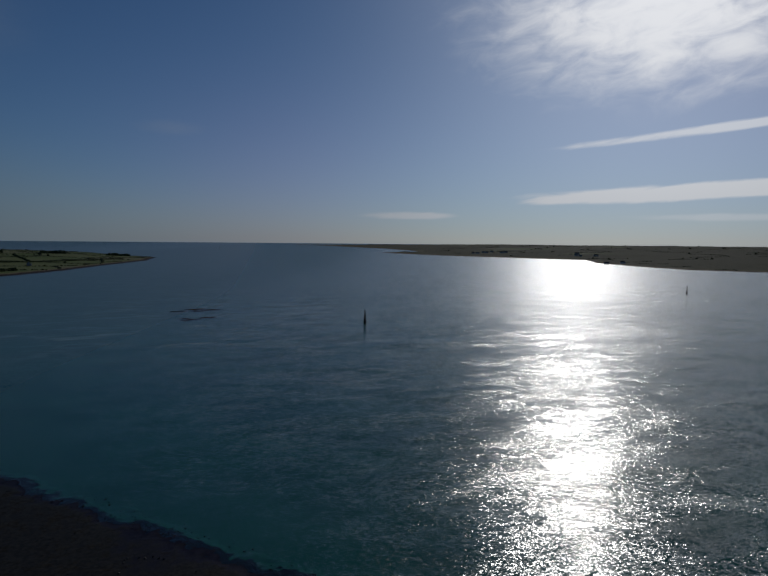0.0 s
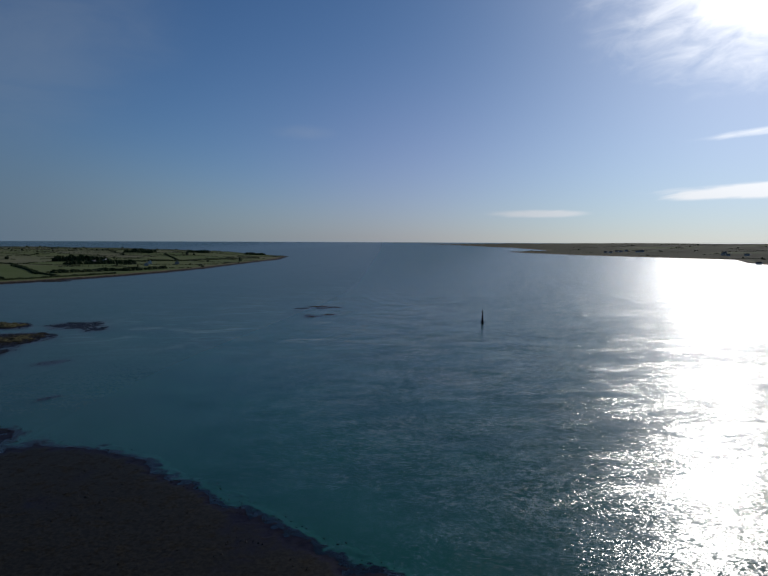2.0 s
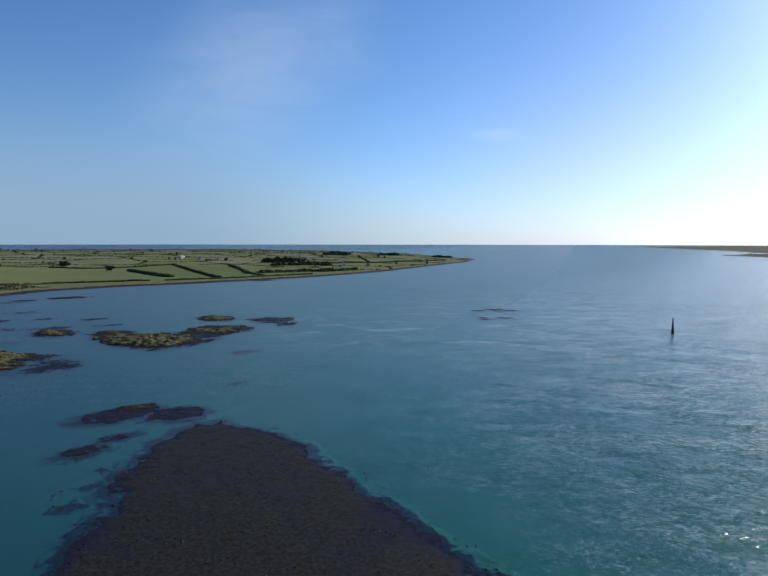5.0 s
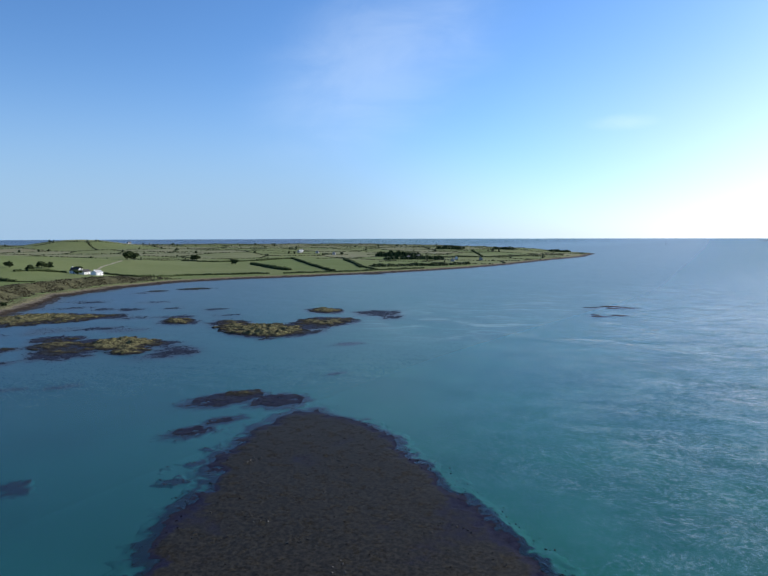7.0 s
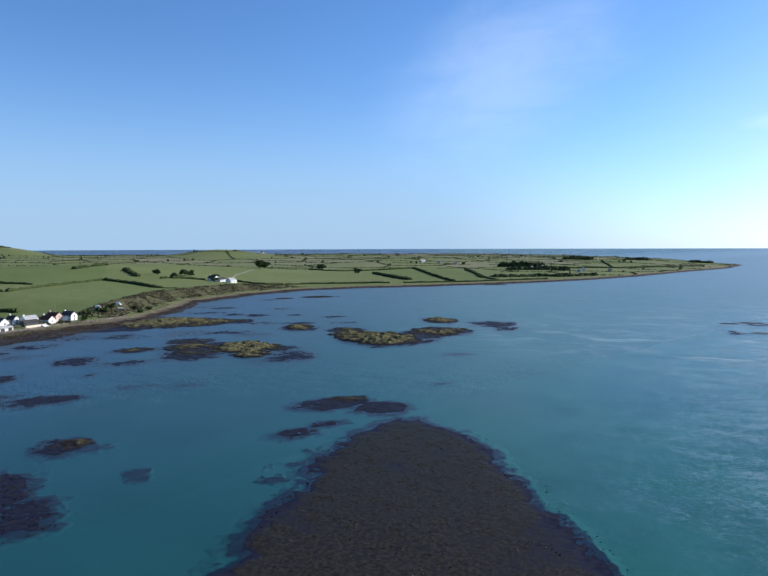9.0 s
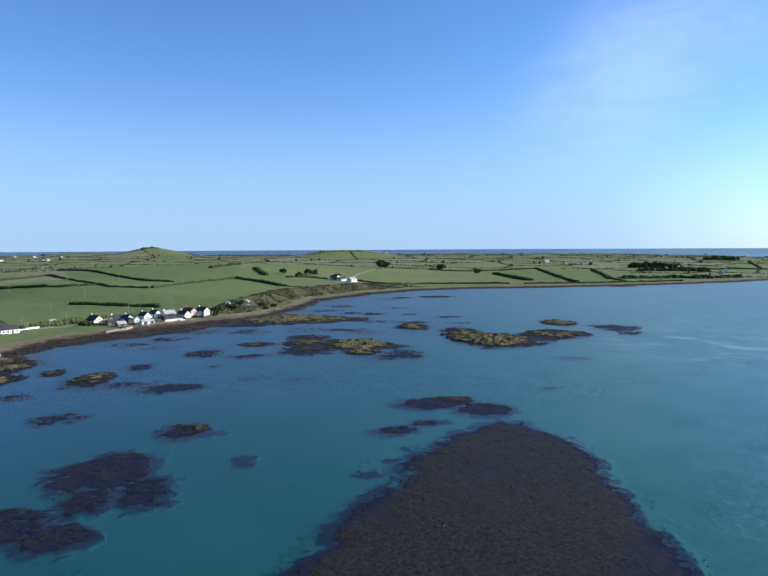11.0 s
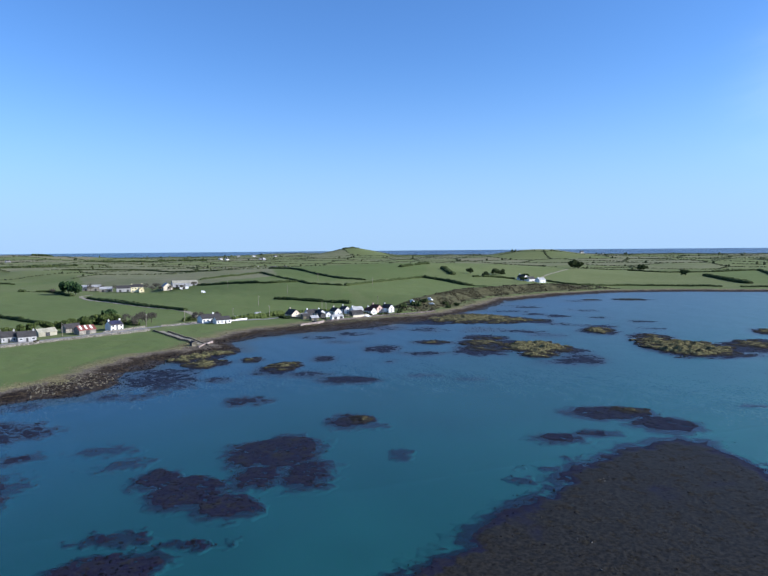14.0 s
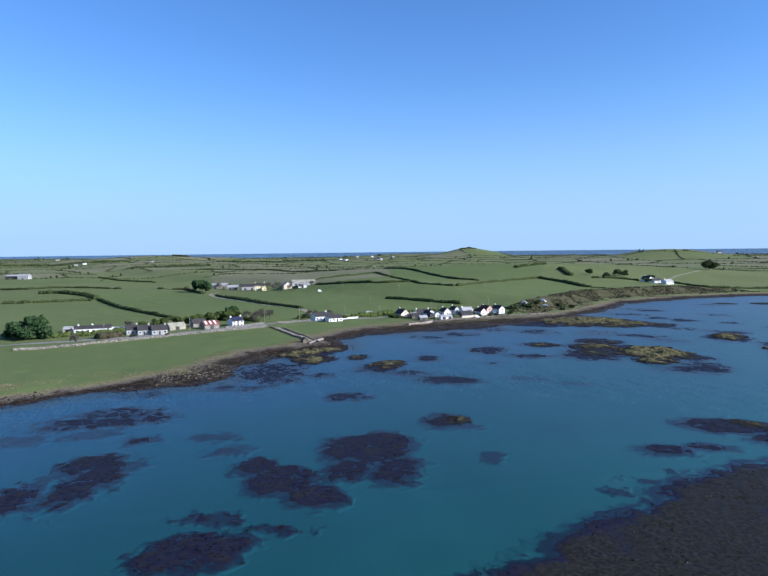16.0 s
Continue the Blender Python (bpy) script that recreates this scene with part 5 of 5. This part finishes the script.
def tree(x, y, tall, radius, seed, label, leaf=None, clumps=260, trunk_share=0.28, size=None):
    """A tapered trunk with limbs and a crown of many small clumps."""
    rng = np.random.default_rng(seed)
    t = empty("tree", pose(x, y, ground(x, y) - 0.1, 0, 0, rng.uniform(0, 360)), label, "tree")
    bm = bmesh.new()
    fork = tall * trunk_share
    tube(bm, (0, 0, 0), (0, 0, fork), tall * 0.028, tall * 0.02, 8)
    for k in range(7):
        a = k * 2.4 + rng.uniform(0, 1)
        mid = (math.cos(a) * radius * 0.3, math.sin(a) * radius * 0.3, fork + tall * 0.2)
        end = (math.cos(a) * radius * 0.65, math.sin(a) * radius * 0.65, tall * rng.uniform(0.65, 0.85))
        tube(bm, (0, 0, fork * 0.9), mid, tall * 0.014, tall * 0.009, 5)
        tube(bm, mid, end, tall * 0.009, tall * 0.003, 5)
    part("trunk", bm, BARK, t)
    p = crown_points(clumps, radius, tall * (1 - trunk_share), tall * trunk_share * 0.8, seed)
    s = (size or radius * 0.16) * rng.uniform(0.6, 1.3, (clumps, 1)) * np.array([[1, 1, 0.8]])
    lumps("crown", p, s, leaf or GREENERY, seed + 1, t)
    return t


def bare_tree(x, y, tall, radius, seed, label="bare winter tree with a spreading twiggy crown"):
    """A leafless tree: branches that fork three times, and fine twig sprays at their ends."""
    rng = np.random.default_rng(seed)
    t = empty("bare_tree", pose(x, y, ground(x, y) - 0.1), label, "tree")
    bm, ends = bmesh.new(), []

    def grow(a, way, length, thick, level):
        b = a + way * length
        tube(bm, a, b, thick, thick * 0.65, 5 if level < 2 else 3)
        if level == 3:
            ends.append(b)
            return
        for k in range(3 if level else 5):
            turn = Vector((rng.normal(0, 1), rng.normal(0, 1), rng.normal(0.35, 0.4))).normalized()
            grow(b, (way * 0.55 + turn * 0.75).normalized(), length * rng.uniform(0.55, 0.8), thick * 0.55, level + 1)

    grow(Vector((0, 0, 0)), Vector((0, 0, 1)), tall * 0.3, tall * 0.026, 0)
    part("trunk", bm, BARK, t)
    e = np.array([list(v) for v in ends])
    p = np.repeat(e, 8, 0) + rng.normal(0, radius * 0.13, (len(e) * 8, 3))
    s = rng.uniform(0.08, 0.28, (len(p), 3)) * np.array([[1, 1, 1.2]])
    tagged(lumps("twigs", p, s, TWIGS, seed + 2, t, jitter=0.5), "fine bare twigs", kind="stuff")
    return t


for k, (x, y, tall, r) in enumerate(((-316, -184, 12.5, 6.0), (-309, -178, 13.5, 6.5), (-318, -174, 16.5, 6.5), (-312, -168, 17.5, 6.0), (-308, -163, 13.0, 5.5), (-304, -171, 10.5, 5.5))):
    tree(x, y, tall * 0.72, r, 200 + k, "big dark evergreen tree in a clump by the road", EVERGREEN, 380, 0.1)
tree(-665, -186, 15, 8.0, 220, "big round evergreen tree at the farm", EVERGREEN, 420)
tree(-657, -177, 13, 7.0, 221, "big round evergreen tree at the farm", EVERGREEN, 380)
tree(-404, -84, 9.5, 5.0, 222, "dark rounded evergreen behind the shore houses", EVERGREEN, 300, 0.15)
for k, (x, y, tall, r) in enumerate(((-386, -94, 6.5, 4), (-391, -88, 7, 4), (-381, -99, 6, 3.5), (-396, -82, 7, 4), (-372, -112, 6, 4.0), (-367, -117, 5.5, 3.5), (-377, -106, 5.5, 3.5), (-383, -91, 6.5, 4.2), (-388, -83, 7.5, 4.5), (-393, -77, 7, 4.2), (-376, -101, 6, 4), (-369, -108, 5, 3.6), (-362, -122, 5, 3.6), (-357, -127, 4.5, 3.2))):
    tree(x, y, tall, r, 230 + k, "leafy green garden tree behind the road houses", GREENERY, 260, 0.16)
for k, (x, y, tall, r) in enumerate(((-383, -61, 9, 5), (-378, -55, 10, 5), (-388, -69, 9, 4.5), (-391, -62, 8.5, 4.5), (-399, -27, 8, 4), (-402, -23, 7, 4), (-281, -131, 7.5, 4.5), (-640, -80, 8, 5),
                                      (-655, -101, 9, 5), (-690, -128, 9, 5), (-676, -205, 8, 5), (-710, -165, 9, 6),
                                      (-648, -92, 9, 5), (-672, -100, 10, 5.5), (-681, -112, 10, 5.5), (-696, -146, 10, 6), (-715, -178, 11, 6), (-650, -58, 8, 5), (-638, -68, 9, 5),
                                      (-404, -62, 9, 5), (-396, -55, 9, 5), (-373, -61, 8, 4.5), (-400, -14, 7, 4), (-345, -132, 7, 4))):
    bare_tree(x, y, tall, r, 250 + k)
for k, (x, y, tall, r) in enumerate(((-846, 471, 14, 8), (-842, 478, 12, 7), (-912, 626, 11, 8), (-918, 634, 10, 7), (-700, 262, 8, 5), (-716, 300, 9, 7), (-720, 309, 8, 6), (-683, 276, 6, 5), (-790, 620, 9, 7),
                                      (-640, 305, 6, 4), (-690, 330, 7, 5))):
    tree(x, y, tall, r, 280 + k, "dark rounded field tree on the far slope", HEDGE, 240)


def wood(x, y, long, deep, turn, tall, seed, label):
    """A far stand of trees: uneven heaps of crown clumps."""
    rng = np.random.default_rng(seed)
    n = int(long * deep * 0.12) + 60
    u, v = rng.uniform(-.5, .5, n) * long, rng.uniform(-.5, .5, n) * deep
    c, s = math.cos(radians(turn)), math.sin(radians(turn))
    px, py = x + u * c - v * s, y + u * s + v * c
    z, _ = height(px, py)
    h = tall * (0.65 + 0.35 * vnoise(px / 14, py / 14, seed)) * rng.uniform(0.5, 1.0, n)
    size = np.stack([rng.uniform(3, 6, n), rng.uniform(3, 6, n), h * 0.75], -1)
    return tagged(lumps("wood", np.stack([px, py, z + h * 0.45], -1), size, HEDGE, seed, taper=0.5), label, "wood", kind="stuff")


for k, (x, y, long, deep, turn, tall) in enumerate(((-800, 1052, 90, 30, 25, 13), (-720, 1000, 120, 30, 60, 8), (-976, 1520, 75, 30, 20, 11), (-868, 1642, 60, 22, 20, 10), (-740, 1740, 60, 16, 50, 9), (-600, 800, 100, 20, 70, 6),
                                                     (-560, 880, 90, 16, 80, 6), (-2185, 300, 60, 14, 85, 7), (-1860, -610, 50, 14, 95, 7), (-1250, -430, 160, 18, 110, 5), (-1700, -300, 300, 25, 100, 6), (-1500, -780, 300, 25, 110, 6))):
    wood(x, y, long, deep, turn, tall, 300 + k, "dark stand of trees among the far fields")


# ---------------------------------------------------------------- shore litter
def coast_stations(i0, i1, step):
    return along(COAST[i0:i1], step)


def scatter(name, material, seed, n, i0, i1, lo, hi, small, big, label, category, sink=0.3, clump=-0.35):
    """Stones or tufts strewn along a stretch of the shore between two distances inland."""
    rng = np.random.default_rng(seed)
    x, y, ax, ay = coast_stations(i0, i1, 1.5)
    k = rng.integers(0, len(x), n)
    off = rng.uniform(lo, hi, n)
    px, py = x[k] + ax[k] * off + rng.normal(0, 1, n), y[k] + ay[k] * off + rng.normal(0, 1, n)
    z, d = height(px, py)
    keep = (vnoise(px / 11, py / 11, seed) > clump) & (z > -0.3)
    px, py, z = px[keep], py[keep], z[keep]
    s = rng.uniform(small, big, (len(px), 1)) * rng.uniform(0.6, 1.2, (len(px), 3)) * np.array([[1, 1, 0.6]])
    return tagged(lumps(name, np.stack([px, py, z + s[:, 2] * (0.5 - sink)], -1), s, material, seed + 1), label, category, kind="stuff")


scatter("shore_boulders", BOULDER, 400, 1100, 3, 24, 4, 18, 0.08, 0.4, "weathered boulders and stones strewn along the shore", "boulders", 0.3, 0.0)
scatter("shore_rocks", OLD_WALL, 406, 380, 6, 12, 4, 18, 0.15, 0.55, "pale lichened rocks clustered on the foreshore", "rocks", 0.3, 0.1)
scatter("shore_weed", KELP, 402, 5200, 3, 24, -12, 9, 0.12, 0.45, "dark wrack heaped along the tide line", "seaweed")
scatter("tussocks", DEAD_GRASS, 404, 15000, 3, 27, 17, 29, 0.1, 0.34, "straw-coloured tussock grass on the shore bank", "grass", 0.3, -0.1)


def bluff_scrub():
    rng = np.random.default_rng(410)
    x, y = rng.uniform(-660, -400, 40000), rng.uniform(110, 440, 40000)
    z, d = height(x, y)
    keep = (bluff(x, y) > 0.3) & (d > 27) & (d < 52) & (vnoise(x / 12, y / 12, 3) > -0.3)
    x, y, z = x[keep][:7000], y[keep][:7000], z[keep][:7000]
    s = rng.uniform(0.3, 1.0, (len(x), 1)) * rng.uniform(0.7, 1.2, (len(x), 3)) * np.array([[1, 1, 0.7]])
    return tagged(lumps("bank_scrub", np.stack([x, y, z + s[:, 2] * 0.3], -1), s, SCRUB, 411), "brown gorse and bramble scrub on the bank", "scrub", kind="stuff")


bluff_scrub()
for k, (x, y, s) in enumerate(((-436, 122, 3.2), (-441, 133, 3.8), (-452, 143, 3.2), (-446, 160, 2.8), (-470, 165, 3.0), (-462, 172, 2.6))):
    rng = np.random.default_rng(420 + k)
    p = crown_points(70, s, s * 0.9, 0.1, 420 + k, 4) + np.array([x, y, ground(x, y)])
    tagged(lumps("gorse_bush", p, np.full((70, 3), s * 0.28), HEDGE, 430 + k), "dark gorse bush on the rough shore grass", "bush")


def kelp_tufts():
    """Fronds that break the surface round the beds."""
    rng = np.random.default_rng(440)
    x, y = rng.uniform(-128, 5, 60000), rng.uniform(25, 148, 60000)
    d = shore_distance(x, y, BED)
    keep = (d > -3.5) & (rng.random(60000) < np.where(d < 3, 0.07, 0.007)) & (vnoise(x / 5, y / 5, 7) > -0.4)
    x, y, d = x[keep], y[keep], d[keep]
    s = rng.uniform(0.08, 0.22, (len(x), 1)) * rng.uniform(0.5, 1.6, (len(x), 3)) * np.array([[1, 1, 0.4]])
    z = np.clip(d * 0.055, -0.05, 0.22)
    return tagged(lumps("kelp_fringe", np.stack([x, y, z + 0.02], -1), s, KELP, 441, bed), "dark kelp fronds standing at the edge", kind="stuff")


kelp_tufts()


def bed_stones():
    """Loose stones and mussel clumps strewn in knots over the drier middle of the bed."""
    rng = np.random.default_rng(447)
    x, y = rng.uniform(-100, -5, 9000), rng.uniform(36, 125, 9000)
    keep = (shore_distance(x, y, BED) > 6) & (vnoise(x / 5, y / 5, 448) > 0.55) & (rng.uniform(0, 1, 9000) < ease(125, 60, y) * 0.8 + 0.1)
    x, y = x[keep], y[keep]
    s = rng.uniform(0.1, 0.3, (len(x), 1)) ** 1.15 * rng.uniform(0.7, 1.4, (len(x), 3)) * np.array([[1.2, 1, 0.8]])
    return tagged(lumps("bed_stones", np.stack([x, y, np.full(len(x), 0.14)], -1), s, MUSSEL_STONE, 449, bed), "mussel clumps and loose stones in backlit black", kind="stuff")


bed_stones()


# ---------------------------------------------------------------- sea marks, poles, vehicles
def sea_mark(x, y, tall, label):
    """A slender perch: a tapering mast on a drum, with a cage topmark."""
    m = empty("navigation_mark", pose(x, y, 0), label, "navigation mark", "sea marks")
    part("base", tube(bmesh.new(), (0, 0, -1.0), (0, 0, tall * 0.22), 0.85, 0.75, 14), TARRED, m)
    part("mast", tube(bmesh.new(), (0, 0, tall * 0.22), (0, 0, tall * 0.85), 0.55, 0.28, 10), TARRED, m)
    top = part("topmark", tube(bmesh.new(), (0, 0, tall * 0.85), (0, 0, tall), 0.26, 0.05, 8), GREEN_PAINT, m, "dull green cone topmark")
    part("lantern", tube(bmesh.new(), (0, 0, tall * 0.80), (0, 0, tall * 0.85), 0.4, 0.4, 10), TARRED, top)
    bm = bmesh.new()
    for k in range(8):
        tube(bm, (0.42, 0.1 * (k % 2), tall * (0.08 + 0.09 * k)), (0.9 - 0.05 * k, 0, tall * (0.08 + 0.09 * k)), 0.04, 0.04, 4)
    part("ladder", bm, TARRED, m)
    return m


sea_mark(-11.4, 382.2, 9.0, "slender dark navigation mark standing in the channel")
sea_mark(308, 630, 9.0, "dark navigation post standing off the far shore")
sea_mark(-859, 3257, 26.0, "far tall navigation tower at the channel mouth")

pole = empty("utility_pole", pose(-310.5, -130.3, ground(-310.5, -130.3) - 0.3), "grey wooden utility pole", "utility pole", "utility poles")
part("post", tube(bmesh.new(), (0, 0, 0), (0, 0, 8.3), 0.15, 0.11, 8), POLE, pole)
arm = part("crossarm", slab(-0.7, 0.7, -0.05, 0.05, 7.7, 7.82), POLE, pole)
for k in (-0.6, 0, 0.6):
    part("insulator", tube(bmesh.new(), (k, 0, 7.82), (k, 0, 8.0), 0.05, 0.03, 6), WHITE_PAINT, arm)
for x, y in ((-341, -92.4), (-374, -54), (-395, -34), (-402, -3.3), (-410, 21), (-530, 36.4), (-450, 104.4), (-478, 12), (-428, 62), (-560, 118), (-600, -20), (-440, 60), (-620, 70)):
    copy_thing(pole, pose(x, y, ground(x, y) - 0.3, 0, 0, 25))


def car(x, y, turn, paint, label, van=False):
    c = empty("van" if van else "car", pose(x, y, ground(x, y) + 0.02, 0, 0, turn), label, "van" if van else "car")
    roof = 2.3 if van else 1.45
    outline = [(-2.1, 0.35), (2.1, 0.35), (2.1, 0.85), (1.2, 0.95), (0.7, roof), (-1.5 if not van else -2.05, roof), (-2.1, 0.95)]
    bm = prism(outline, -0.85, 0.85)
    bm.transform(Matrix.Rotation(radians(-90), 4, "Z"))
    body = part("body", bm, paint, c)
    part("windscreen", slab(0.72, 1.1, -0.7, 0.7, 0.98, roof - 0.15), GLASS, body)
    for wx in (-1.3, 1.3):
        for wy in (-0.85, 0.85):
            part("wheel", tube(bmesh.new(), (wx, wy - 0.1, 0.33), (wx, wy + 0.1, 0.33), 0.33, 0.33, 12), TYRE, c)
    return c


car(-410.5, -1.0, 40, WHITE_PAINT, "white car parked by the shore road")
car(-589, -42, 100, WHITE_PAINT, "white van standing in the green field", True)
car(-448, 132, 40, WHITE_PAINT, "white van parked on the shore grass", True)
car(-463, 150.3, 40, WHITE_PAINT, "white van parked on the shore grass", True)
car(-453, 148.6, 70, WHITE_PAINT, "white car parked on the shore grass")
car(-372, 50, 40, DARK_PAINT, "dark car parked above the harbour wall")
car(-396, 88, 110, WHITE_PAINT, "white car parked by the houses")
shed(-416, 13, 110, 4, 3, 2.2, 0.9, WHITEWASH, GREY_ROOF, "small white roadside store")


# ---------------------------------------------------------------- garden growth between the waterfront houses
for k, (x, y, s, leaf) in enumerate(((-399, 33, 2.2, HEDGE), (-404, 30, 2.6, HEDGE), (-400, 48, 1.6, SCRUB), (-401, 53, 1.5, GREENERY), (-403, 64.5, 1.4, SCRUB), (-409, 72, 1.8, HEDGE),
                                     (-413, 88, 2.0, HEDGE), (-406, 92, 1.6, SCRUB), (-409, 99, 1.8, GREENERY), (-411, 104, 1.7, SCRUB), (-416, 115, 2.0, HEDGE), (-424, 118, 2.4, HEDGE),
                                     (-425, 62, 2.4, HEDGE), (-430, 86, 2.6, HEDGE), (-432, 95, 2.6, SCRUB), (-420, 46, 2.4, HEDGE), (-399, -10, 1.8, HEDGE), (-341, -111, 1.8, HEDGE), (-318, -98, 1.4, SCRUB),
                                     (-316, -117, 1.3, HEDGE), (-327, -158, 1.6, SCRUB))):
    p = crown_points(60, s, s * 0.9, 0.05, 500 + k, 4) + np.array([x, y, ground(x, y)])
    tagged(lumps("garden_bush", p, np.full((60, 3), s * 0.28), leaf, 530 + k), "rounded garden bush beside the houses", "bush")
